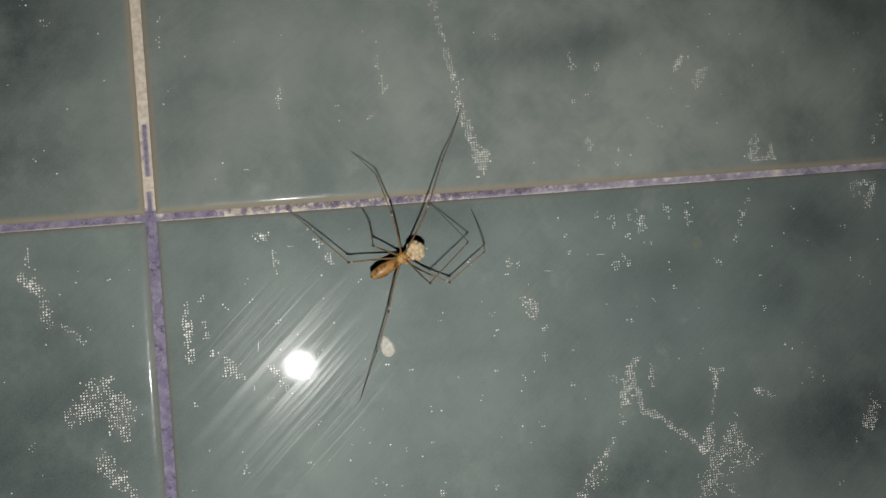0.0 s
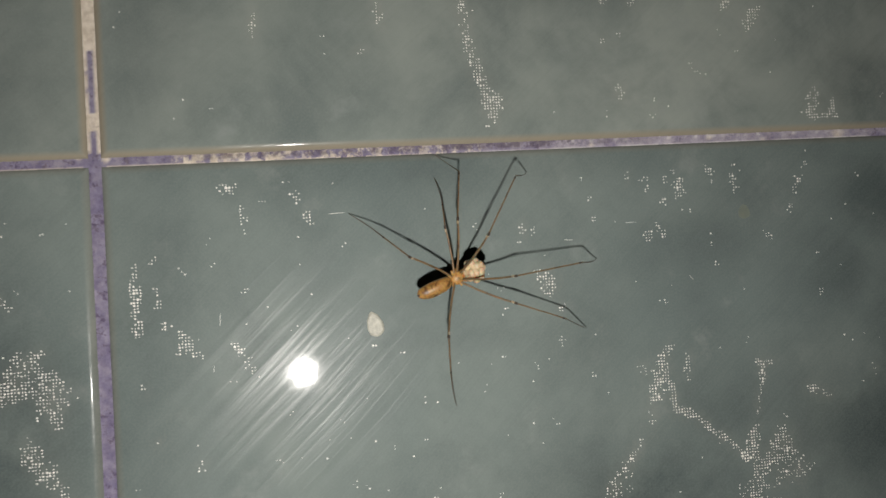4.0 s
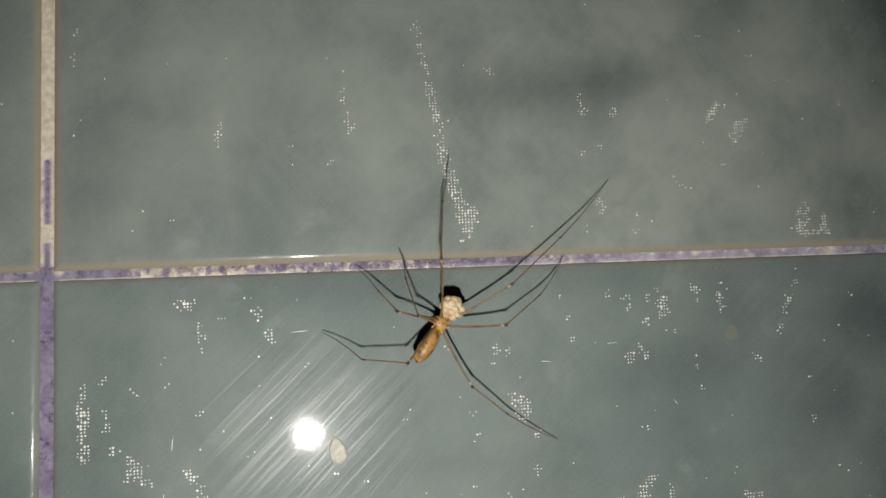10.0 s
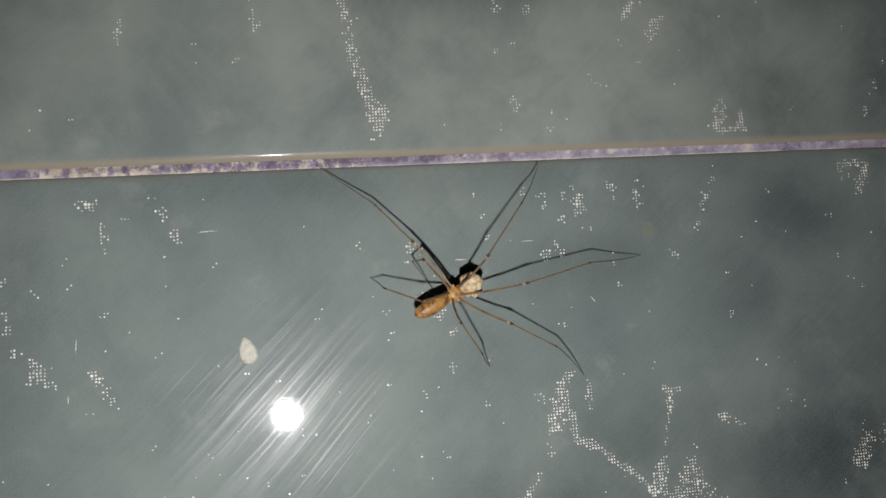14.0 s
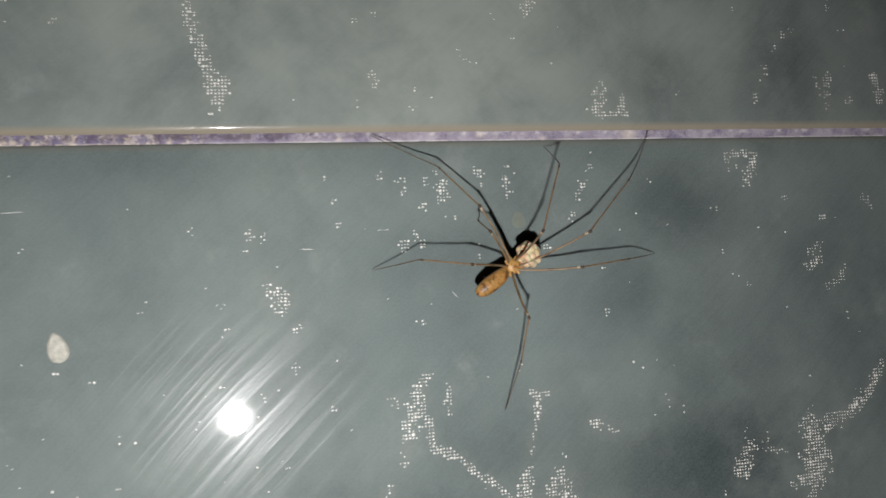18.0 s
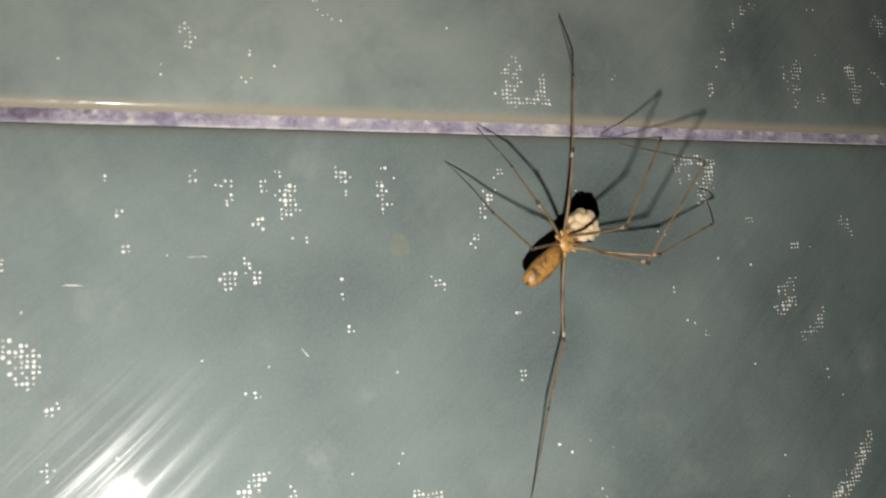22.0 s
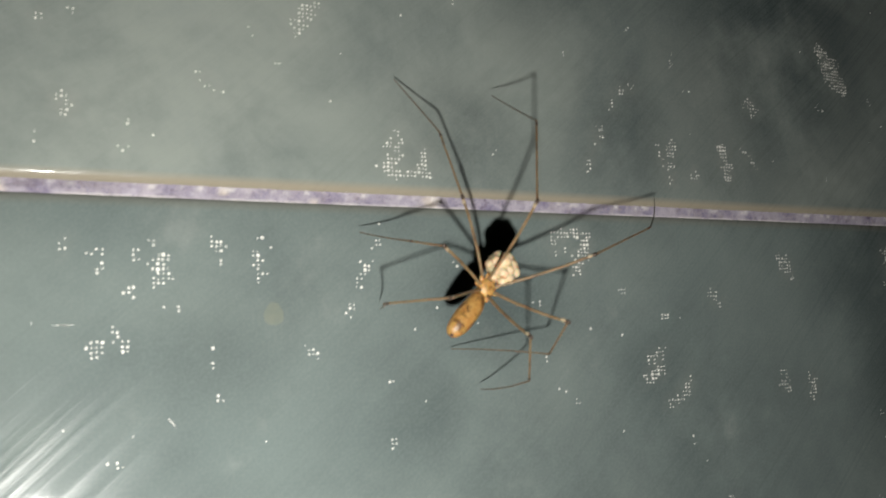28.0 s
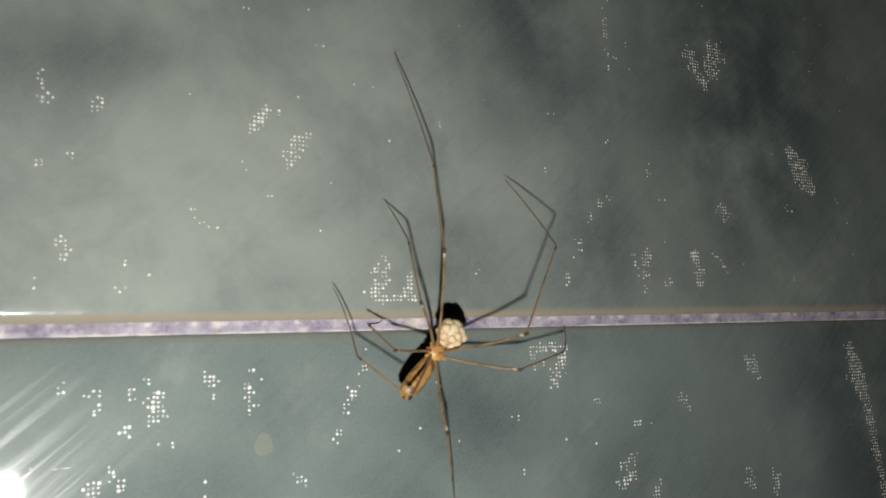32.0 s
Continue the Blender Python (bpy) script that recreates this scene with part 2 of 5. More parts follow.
def make_tile(name, x0, z0, printed):
    """One glazed tile with its lower left corner at x0, z0, with a rounded rim and its sides down into the joint."""
    us, vs = edge_steps(TILE_W), edge_steps(TILE_H)
    if not printed:
        us, vs = us[[0, 2, 4, 7, 10, len(us) // 2, -11, -8, -5, -3, -1]], vs[[0, 2, 4, 7, 10, len(vs) // 2, -11, -8, -5, -3, -1]]
    u, v = np.meshgrid(us, vs, indexing="ij")
    d = np.minimum(np.minimum(u, TILE_W - u), np.minimum(v, TILE_H - v))
    k, pillow = np.clip(1 - d / 0.0018, 0, 1), np.clip(1 - d / 0.0055, 0, 1)
    y = 0.0009 * (1 - np.sqrt(np.clip(1 - k**2, 0, 1))) + 0.00016 * pillow**2
    nu, nv = u.shape
    pts = np.stack([u, y, v], -1).reshape(-1, 3)
    ring = [i * nv for i in range(nu)] + [(nu - 1) * nv + j for j in range(1, nv)] + [i * nv + nv - 1 for i in range(nu - 2, -1, -1)] + [j for j in range(nv - 2, 0, -1)]
    back = pts[ring] + [0, 0.005, 0]
    idx = np.arange(nu * nv).reshape(nu, nv)
    faces = np.stack([idx[:-1, :-1], idx[1:, :-1], idx[1:, 1:], idx[:-1, 1:]], -1).reshape(-1, 4).tolist()
    n = nu * nv
    faces += [[ring[i], n + i, n + (i + 1) % len(ring), ring[(i + 1) % len(ring)]] for i in range(len(ring))]
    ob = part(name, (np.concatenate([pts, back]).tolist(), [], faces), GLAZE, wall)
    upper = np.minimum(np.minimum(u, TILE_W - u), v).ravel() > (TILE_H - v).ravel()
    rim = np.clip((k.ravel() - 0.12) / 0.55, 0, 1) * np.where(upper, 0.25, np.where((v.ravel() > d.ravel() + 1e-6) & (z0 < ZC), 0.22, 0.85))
    # upper tiles: warmer print, lightened too, painting in light the torch loses upward
    tone = 0 * rim + (1.0 if z0 > ZC else 0.0)
    if printed:
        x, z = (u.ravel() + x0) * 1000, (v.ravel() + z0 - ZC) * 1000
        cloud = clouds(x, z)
    else:
        cloud = 0 * rim
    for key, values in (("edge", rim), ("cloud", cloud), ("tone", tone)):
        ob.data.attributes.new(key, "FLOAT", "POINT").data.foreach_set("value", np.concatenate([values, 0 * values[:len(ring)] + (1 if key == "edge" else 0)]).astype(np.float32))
    ob.location = (x0, 0, z0)
    return ob


HALF_X, HALF_Z = JOINT_X / 2, JOINT_Z / 2
TILES = {row + side: make_tile("tile", sx, sz, True) for side, sx in (("_right", HALF_X), ("_left", -HALF_X - TILE_W)) for row, sz in (("upper", ZC + HALF_Z), ("lower", ZC - HALF_Z - TILE_H))}
far_tile = make_tile("tile", HALF_X + TILE_W + JOINT_X, ZC + HALF_Z, False)
for i in range(-3, 4):
    for j in range(-6, 4):
        if (i, j) == (1, 0) or (i in (-1, 0) and j in (-1, 0)):
            continue
        o = new("tile", far_tile.data)
        o.parent = wall
        o.location = (HALF_X + i * (TILE_W + JOINT_X), 0, ZC + HALF_Z + j * (TILE_H + JOINT_Z))


LUMPS = ((144.8, 0.1, 1.1), (116.5, 0.3, 0.55), (-2.6, 1.0, 0.4), (92.0, -0.4, 0.5), (128.0, -0.6, 0.5), (1.9, 0.6, 0.6))


def grout_strip(name, x0, z0, x1, z1, fine):
    """A bed of grout in a joint, a little below the glaze, with a lumpy face."""
    nx, nz = (max(2, int((x1 - x0) / 0.0004)), max(2, int((z1 - z0) / 0.0004))) if fine else (2, 2)
    u, v = np.meshgrid(np.linspace(x0, x1, nx), np.linspace(z0, z1, nz), indexing="ij")
    lumps = np.array([noise.noise((a * 700, 0, b * 700)) + 0.6 * noise.noise((a * 1800, 3, b * 1800)) for a, b in zip(u.ravel(), v.ravel())])
    pts = np.stack([u.ravel(), 0.00080 - 0.00010 * lumps, v.ravel()], -1)
    idx = np.arange(nx * nz).reshape(nx, nz)
    faces = np.stack([idx[:-1, :-1], idx[1:, :-1], idx[1:, 1:], idx[:-1, 1:]], -1).reshape(-1, 4).tolist()
    ob = part(name, (pts.tolist(), [], faces), GROUT, wall)
    x, z = u.ravel() * 1000, (v.ravel() - ZC) * 1000
    upright = np.abs(x) < 1.9
    fine_noise = np.array([noise.noise((a * 0.9, 5, c * 0.9)) for a, c in zip(x, z)])
    coarse = np.array([noise.noise((a * 0.10, 9, c * 0.3)) for a, c in zip(x, z)])
    bare = np.where(upright & (z > 20), 1.0 + 0.2 * np.minimum(fine_noise + 0.25, 0), 0.0) + np.where(upright & (z > 1.5) & (z < 20.5), np.clip((np.abs(x + 0.1) + 0.3 * fine_noise - 0.42) * 5, 0, 0.85), 0.0) + np.where(upright & (z > 5.5) & (z < 9.0) & (np.abs(x) < 1.3), 0.9, 0.0)
    # pale residue with a painted glint along the lower tile's edge, and a few bare lumps
    level = (np.abs(z) < 1.5) & ~upright
    bare = bare + np.where(level & (z < -0.50), np.clip(3.0 * (fine_noise + coarse * 1.1 + 0.45), 0, 1) * np.clip((75 - x) / 25, 0.15, 1), 0)
    bare = bare + np.where(level & (x > 15) & (x < 26), np.clip(2.4 * (fine_noise + coarse + 0.18), 0, 1), 0) + np.where(level & (x > 29) & (x < 34.5), np.clip(2.6 * (fine_noise + 0.15), 0, 1), 0)
    residue = np.where(level & (z < -0.54), np.clip((x - 62) / 20, 0, 1) * np.clip(3 * (coarse + 0.35), 0, 1), 0) + np.where(level & (z > 0.35) & (x > 88), 0.6 * np.clip(4 * (fine_noise - 0.22), 0, 1), 0)
    for cx, cz, r in LUMPS:
        bare = bare + np.clip(1.6 - np.hypot(x - cx, (z - cz) * 1.2) / r, 0, 1)
    crumbs = np.where(level & (x > 13) & (x < 26), 0.5, np.where(upright, 0.05, 0.12)) + np.where(level & (x > 26) & (x < 70), 0.5 + 0.5 * (fine_noise > 0.1), 0) + np.where(level & (x > 70), 0.12 * (coarse > 0), 0)
    for key, values in (("bare", np.clip(bare, 0, 1)), ("residue", np.clip(residue, 0, 1)), ("crumbs", np.clip(crumbs, 0, 1)), ("faded", np.where(level, np.clip((x - 55) / 45, 0, 0.9), 0)), ("grime", np.where(level & (z > -0.4), np.clip((x - 14) / 10, 0, 0.75) * np.clip((112 - x) / 25, 0, 1), 0))):
        ob.data.attributes.new(key, "FLOAT", "POINT").data.foreach_set("value", values.astype(np.float32))
    return ob


GX, GZ = HALF_X + 0.0007, HALF_Z + 0.0007
grout_strip("grout", -0.12, ZC - GZ, 0.32, ZC + GZ, True)
grout_strip("grout", -GX, ZC + GZ, GX, ZC + 0.10, True)
grout_strip("grout", -GX, ZC - 0.12, GX, ZC - GZ, True)
bed = bmesh.new()
bmesh.ops.create_cube(bed, size=1, matrix=Matrix.Translation((0.16, 0.056, 1.25)) @ Matrix.Diagonal((2.6, 0.11, 2.6, 1)))
part("bedding", bed, PLASTER, wall, smooth=False).location.y = 0.0012


class Print:
    """The raised white enamel dots of the tile's print, on a square screen."""
    PITCH = 0.56

    def __init__(self):
        self.cells, self.lines, self.spots = {}, [], []

    def spot(self, x, z, w, h, turn, fill):
        """An uneven fleck w x h mm at x, z mm from the crossing."""
        c, s, p = math.cos(radians(turn)), math.sin(radians(turn)), self.PITCH
        self.spots.append((x, z, w, h, turn, fill))
        w, h = max(w, 0.5) / 2 + 0.1, max(h, 0.5) / 2 + 0.1
        reach = math.hypot(w, h)
        for i in range(int((x - reach) / p) - 1, int((x + reach) / p) + 2):
            for j in range(int((z - reach) / p) - 1, int((z + reach) / p) + 2):
                u, v = (i * p - x) * c + (j * p - z) * s, (j * p - z) * c - (i * p - x) * s
                ragged = noise.noise((i * 0.55, j * 0.40, 7.3)) * 0.75 + noise.noise((i * 1.7, j * 0.9, 1.1)) * 0.55
                worn = noise.noise((i * 0.8, j * 0.3, 2.7)) * 0.45
                if (u / w) ** 2 + (v / h) ** 2 < 1.0 + ragged and random.random() < 0.15 + 0.85 * fill + worn:
                    self.cells[i, j] = max(self.cells.get((i, j), 0), fill)

    def stroke(self, *points, fill):
        """A ragged band through points of x, z and width in mm."""
        for (x0, z0, w0), (x1, z1, w1) in zip(points, points[1:]):
            length = math.hypot(x1 - x0, z1 - z0)
            steps = max(2, int(length / 0.3))
            for k in range(steps + 1):
                f = k / steps
                x, z, w = x0 + (x1 - x0) * f, z0 + (z1 - z0) * f, w0 + (w1 - w0) * f
                w *= 1 + 0.75 * noise.noise((x * 0.42, z * 0.42, 5.5))
                n = int(w / self.PITCH) + 1
                for i in range(round(x / self.PITCH) - n, round(x / self.PITCH) + n + 1):
                    for j in range(round(z / self.PITCH) - n, round(z / self.PITCH) + n + 1):
                        ragged = noise.noise((i * 0.55, j * 0.45, 3.1)) * 0.9 + noise.noise((i * 1.6, j * 1.3, 6.1)) * 0.5
                        if math.hypot(i * self.PITCH - x, j * self.PITCH - z) < w / 2 * (1 + ragged) + 0.1 and noise.noise((i * 3.7, j * 5.3, 8.0)) < fill * 1.05 - 0.52:
                            self.cells[i, j] = max(self.cells.get((i, j), 0), fill)
            self.spots.append(((x0 + x1) / 2, (z0 + z1) / 2, (w0 + w1) / 2, length + (w0 + w1) / 4, -math.degrees(math.atan2(x1 - x0, z1 - z0)), fill))

    def motif(self, x, z, pattern):
        """A small figure of the print, row by row from its upper left dot at x, z mm."""
        for j, row in enumerate(pattern.split()):
            for i, mark in enumerate(row):
                if mark == "#":
                    self.cells[round(x / self.PITCH) + i, round(z / self.PITCH) - j] = 0.9

    def sprinkle(self, count, x0, z0, x1, z1):
        """Single stray dots, in loose drifts."""
        while count:
            x, z = random.uniform(x0, x1), random.uniform(z0, z1)
            if noise.noise((x * 0.045, z * 0.045, 4.0)) > random.uniform(-0.6, 0.5):
                for _ in range(random.choice((1, 1, 1, 2, 3))):
                    self.cells[round(x / self.PITCH) + random.randint(-1, 1), round(z / self.PITCH) + random.randint(-1, 1)] = random.uniform(0.2, 0.9)
                count -= 1

    def scratch(self, x, z, length, turn):
        self.lines.append((x, z, length, turn))

    def onto(self, tile):
        verts, faces = [], []
        for x, z, length, turn in self.lines:
            c, s, n = math.cos(radians(turn)), math.sin(radians(turn)), len(verts)
            for u, v in ((-0.5, 0), (-0.2, 0.045), (0.25, 0.055), (0.5, 0), (0.2, -0.04), (-0.25, -0.05)):
                verts.append((x + u * length * c - v * s, -0.012, z + u * length * s + v * c))
            faces.append(tuple(range(n + 5, n - 1, -1)))
        for (i, j), fill in self.cells.items():
            x, z = i * self.PITCH + random.gauss(0, 0.04), j * self.PITCH + random.gauss(0, 0.04)
            crowd = sum((i + a, j + b) in self.cells for a in (-1, 0, 1) for b in (-1, 0, 1)) - 1
            r = random.choice((0.10, 0.12, 0.14, 0.17)) * random.uniform(0.8, 1.2) * (0.8 + 0.3 * fill)
            if crowd > 4:
                r *= 1.0 + 0.9 * max(0.0, noise.noise((i * 0.22, j * 0.22, 9.4)))
            n = len(verts)
            verts.append((x, -0.035, z))
            verts += [(x + r * math.cos(a), -0.004, z + r * math.sin(a)) for a in np.linspace(0, 2 * math.pi, 7, endpoint=False)]
            faces += [(n, n + 1 + (k + 1) % 7, n + 1 + k) for k in range(7)]
        at = tile.location
        co = np.empty(len(tile.data.vertices) * 3, np.float32)
        tile.data.vertices.foreach_get("co", co)
        px, pz = (co[0::3] + at.x) * 1000, (co[2::3] + at.z - ZC) * 1000
        haze = 0 * px
        for x, z, w, h, turn, fill in self.spots:
            if w * h > 1.2:
                haze = np.maximum(haze, (0.05 + 0.13 * fill) * blob(px, pz, x, z, w * 0.55 + 0.4, h * 0.55 + 0.4, turn))
        tile.data.attributes.new("haze", "FLOAT", "POINT").data.foreach_set("value", haze.astype(np.float32))
        verts = [(x / 1000 - at.x, y / 1000, z / 1000 + ZC - at.z) for x, y, z in verts]
        tagged(part("printed_dots", (verts, [], faces), DOT, tile, "white halftone dots of a marbled print"), kind="stuff")


dots = Print()
dots.spot(4.4, 37.4, 0.8, 2.6, -2, 0.35)
dots.spot(5.0, 42.4, 1.1, 1.4, -2, 0.35)
dots.spot(15.7, 10.1, 0.7, 0.9, -4, 0.60)
dots.spot(28.5, 24.5, 1.5, 5.1, -3, 0.70)
dots.spot(41.6, 18.6, 1.5, 0.5, -3, 0.50)
dots.spot(47.9, 19.1, 2.3, 1.5, 17, 0.40)
dots.spot(50.8, 31.2, 1.0, 3.8, -3, 0.35)
dots.spot(50.8, 36.1, 1.0, 0.6, -2, 0.50)
dots.spot(51.7, 26.2, 2.1, 5.6, 12, 0.55)
dots.spot(64.7, 43.4, 1.6, 4.7, 8, 0.5)
dots.spot(65.7, 38.5, 1.5, 6.0, 13, 0.5)
dots.spot(66.9, 31.8, 1.7, 7.3, 9, 0.5)
dots.spot(68.0, 25.3, 2.0, 7.3, 7, 0.55)
dots.spot(68.9, 18.7, 2.0, 7.3, 12, 0.6)
dots.spot(70.7, 12.8, 2.4, 7.9, 15, 0.75)
dots.spot(72.6, 7.9, 3.9, 6.0, 9, 0.90)
dots.spot(78.2, 36.0, 3.0, 1.1, -23, 0.35)
dots.spot(95.7, 20.0, 1.2, 1.2, -3, 0.60)
dots.spot(95.9, 30.1, 1.2, 2.2, -2, 0.70)
dots.spot(96.0, 28.0, 1.7, 1.7, -3, 0.70)
dots.spot(98.0, 9.5, 2.2, 3.0, 16, 0.75)
dots.spot(98.9, 21.2, 1.0, 0.8, -3, 0.60)
dots.spot(101.9, 27.8, 1.7, 2.2, -3, 0.60)
dots.spot(123.5, 17.2, 0.6, 0.6, 5, 0.50)
dots.spot(130.9, 12.7, 0.9, 0.6, 5, 0.40)
dots.spot(131.7, 19.7, 0.7, 0.6, 6, 0.50)
dots.spot(168.1, 24.0, 0.9, 0.9, 6, 0.40)
dots.spot(171.1, 7.1, 1.1, 2.6, -15, 0.60)
dots.spot(173.2, 11.3, 1.6, 4.1, -21, 0.50)
dots.spot(176.3, 16.3, 1.2, 2.5, -9, 0.50)
dots.spot(178.2, 19.2, 1.9, 1.1, -30, 0.50)
dots.spot(180.2, 19.9, 1.8, 1.3, -18, 0.50)
dots.spot(181.7, 47.7, 1.0, 11.0, 3, 0.40)
dots.spot(185.0, 9.1, 1.3, 3.7, 8, 0.50)
dots.spot(188.8, 24.3, 1.0, 1.0, 5, 0.40)
dots.stroke((139.9, 9.8, 0.8), (139.5, 6.9, 2.1), (138.9, 4.3, 1.9), fill=0.72)
dots.stroke((140.7, 8.5, 0.8), (141.9, 7.4, 0.6), fill=0.60)
dots.stroke((138.1, 3.9, 0.9), (141.2, 3.7, 0.6), (144.1, 3.8, 1.0), fill=0.80)
dots.stroke((144.0, 6.7, 0.8), (143.4, 3.9, 1.3), fill=0.70)
dots.stroke((123.3, 29.3, 1.0), (121.7, 26.9, 1.8), (120.9, 26.0, 1.1), fill=0.80)
dots.stroke((125.4, 29.3, 0.7), (125.0, 28.6, 0.6), fill=0.50)
dots.stroke((128.9, 25.5, 1.2), (127.1, 24.2, 2.2), (126.1, 21.8, 1.4), fill=0.75)
dots.stroke((200.0, 46.9, 2.6), (201.6, 44.2, 2.1), (203.5, 41.5, 1.3), fill=0.85)
dots.stroke((206.2, 47.9, 4.1), (205.1, 44.7, 3.0), fill=0.85)
dots.stroke((223.8, 31.5, 2.1), (226.4, 27.5, 3.4), (228.5, 24.1, 1.5), fill=0.85)
dots.stroke((187.4, 10.7, 1.2), (187.0, 7.8, 1.1), fill=0.70)
dots.stroke((198.1, 10.7, 2.3), (199.0, 6.6, 1.8), fill=0.85)
dots.stroke((201.9, 11.8, 0.8), (205.5, 7.7, 0.8), fill=0.50)
dots.stroke((205.4, 19.0, 2.1), (205.2, 18.1, 1.8), fill=0.80)
dots.stroke((191.5, 6.0, 1.4), (192.2, 6.3, 1.0), fill=0.80)
dots.stroke((186.4, 5.5, 1.1), (186.8, 4.4, 0.9), fill=0.80)
dots.stroke((113.4, 15.0, 0.5), (115.3, 13.0, 0.8), fill=0.60)
dots.sprinkle(100, 4, 4, 250, 80)
dots.onto(TILES["upper_right"])
dots = Print()
dots.spot(8.5, -50.2, 1.1, 1.4, -7, 0.40)
dots.spot(15.6, -54.6, 1.4, 1.9, -7, 0.60)
dots.spot(35.0, -15.2, 0.7, 0.5, -5, 0.80)
dots.spot(42.4, -33.9, 1.1, 0.7, -6, 0.60)
dots.spot(47.4, -35.9, 1.0, 0.7, -6, 0.80)
dots.spot(48.3, -62.2, 0.7, 0.6, -7, 0.80)
dots.spot(50.1, -54.8, 1.0, 1.0, -7, 0.80)
dots.spot(52.2, -37.6, 0.9, 0.4, -6, 0.80)
dots.spot(56.9, -65.1, 1.3, 1.3, -8, 0.80)
dots.spot(63.1, -40.3, 0.8, 0.4, -6, 0.80)
dots.spot(69.2, -41.0, 1.0, 0.6, -6, 0.60)
dots.spot(71.1, -39.8, 1.0, 0.7, -5, 0.70)
dots.spot(75.9, -18.4, 0.7, 0.5, -5, 0.80)
dots.spot(76.6, -16.1, 1.3, 2.4, -5, 0.80)
dots.spot(78.9, -24.5, 1.8, 1.1, -5, 0.50)
dots.spot(80.7, -26.5, 3.2, 5.5, 14, 0.80)
dots.spot(82.3, -37.1, 1.1, 1.0, -5, 0.70)
dots.spot(83.4, -31.7, 1.5, 1.6, -6, 0.80)
dots.spot(88.5, -44.5, 1.1, 0.8, -26, 0.60)
dots.spot(89.1, -7.0, 0.5, 0.5, -4, 0.90)
dots.spot(91.0, -14.8, 1.4, 0.7, -5, 0.70)
dots.spot(98.4, -27.5, 0.5, 0.5, -3, 0.80)
dots.spot(98.5, -27.5, 0.8, 0.5, -5, 0.70)
dots.spot(98.6, -44.3, 3.0, 1.4, -26, 0.50)
dots.spot(98.4, -7.1, 0.8, 1.9, -5, 0.50)
dots.spot(137.3, -31.9, 0.6, 1.0, -4, 0.90)
dots.spot(137.5, -32.1, 0.5, 0.8, -4, 0.80)
dots.spot(137.6, -31.6, 0.6, 0.7, -6, 0.80)
dots.spot(141.6, -40.7, 0.4, 0.6, -5, 0.80)
dots.spot(150.8, -16.8, 0.5, 0.5, -2, 0.90)
dots.spot(161.2, -22.1, 0.5, 0.5, -3, 0.90)
dots.spot(168.6, -17.8, 0.7, 0.7, -1, 0.80)
dots.spot(175.3, -19.4, 1.2, 1.0, -2, 0.60)
dots.spot(175.3, -12.5, 1.2, 0.7, -1, 0.70)
dots.spot(183.0, -16.7, 1.1, 0.9, -1, 0.70)
dots.spot(183.9, -16.7, 0.9, 0.9, -2, 0.60)
dots.sprinkle(75, 4, -75, 95, -4)
dots.sprinkle(50, 95, -75, 250, -4)
dots.scratch(41.8, -11.2, 3.4, 2)
dots.scratch(98.2, -15.9, 1.8, 2)
dots.scratch(85.6, -18.6, 2.2, -4)
dots.scratch(20.1, -29.1, 2.6, 84)
dots.scratch(18.6, -37.8, 1.4, 85)
dots.scratch(98.7, -15.9, 1.8, 0)
dots.scratch(110.0, -27.3, 1.6, -50)
dots.motif(107.7, -6.4, "##.... .#.... ...... ..###. .####. #.##.. .####. ..###. .##### .###.. .#....")
dots.motif(115.3, -5.9, "#.. ### .#. ... .#. .#.")
dots.motif(119.7, -7.4, ".#.. ##.. .##. ##.. .#.. .### .#.. .#..")
dots.motif(120.4, -5.6, "##")
dots.motif(122.2, -6.5, "#")
dots.motif(131.5, -3.6, ".........# .......... .......... .......... ........## ........## .......#.. .......... .......... .......#.. .....##... .....##... ....##.... ...##..... ...#...... ...##..... .......... .......... .......... .##....... .##....... #......... .#........")
dots.motif(126.6, -19.6, "##.. .##.")
dots.motif(104.2, -16.6, "#.. #.. .## .## .##")
dots.motif(100.6, -17.9, "..## #### .### ..#.")
dots.motif(104.7, -11.6, ".## ##. ..#")
dots.motif(100.8, -7.5, "..## ##.#")
dots.motif(101.8, -9.2, ".# ## #.")
dots.motif(106.1, -7.2, "## #. ##")
dots.motif(111.0, -14.0, "# #")
dots.motif(109.2, -14.2, "#")
dots.motif(114.9, -20.6, "# #")
dots.motif(114.8, -19.2, "#")
dots.motif(21.0, -5.2, ".###..# #..#.## .#.##..")
dots.motif(24.5, -8.9, "#.. ##. #.. #.. ### #.# #..")
dots.motif(33.7, -6.9, "..#. ##.# .##. ..## ..#.")
dots.motif(35.7, -10.5, ".##. #.#. ###. .##. ..##")
dots.motif(24.3, -23.9, ".## ##.")
dots.motif(21.3, -5.8, "..##.# #...#. .#.##.")
dots.motif(78.5, -15.7, ".# ## .# #.")
dots.motif(103.7, -16.3, "#. ## .# #.")
dots.motif(126.1, -19.3, "#.. .## .##")
dots.motif(101.0, -17.7, ".##. #### .##. .#..")
dots.motif(115.5, -24.6, "#. ##")
dots.motif(137.4, -24.3, "##")
dots.motif(127.0, -19.5, "#. ## .#")
dots.motif(115.0, -5.8, "#.. ### #.# .#.")
dots.motif(119.6, -7.3, "#. ## .# ## .#")
dots.stroke((163.5, -4.1, 1.3), (166.4, -3.9, 1.8), (170.1, -4.1, 1.2), fill=0.75)
dots.stroke((163.6, -4.6, 1.1), (164.0, -7.0, 1.0), fill=0.60)
dots.stroke((169.5, -5.0, 1.4), (168.7, -7.2, 1.6), (167.3, -9.6, 1.2), fill=0.80)
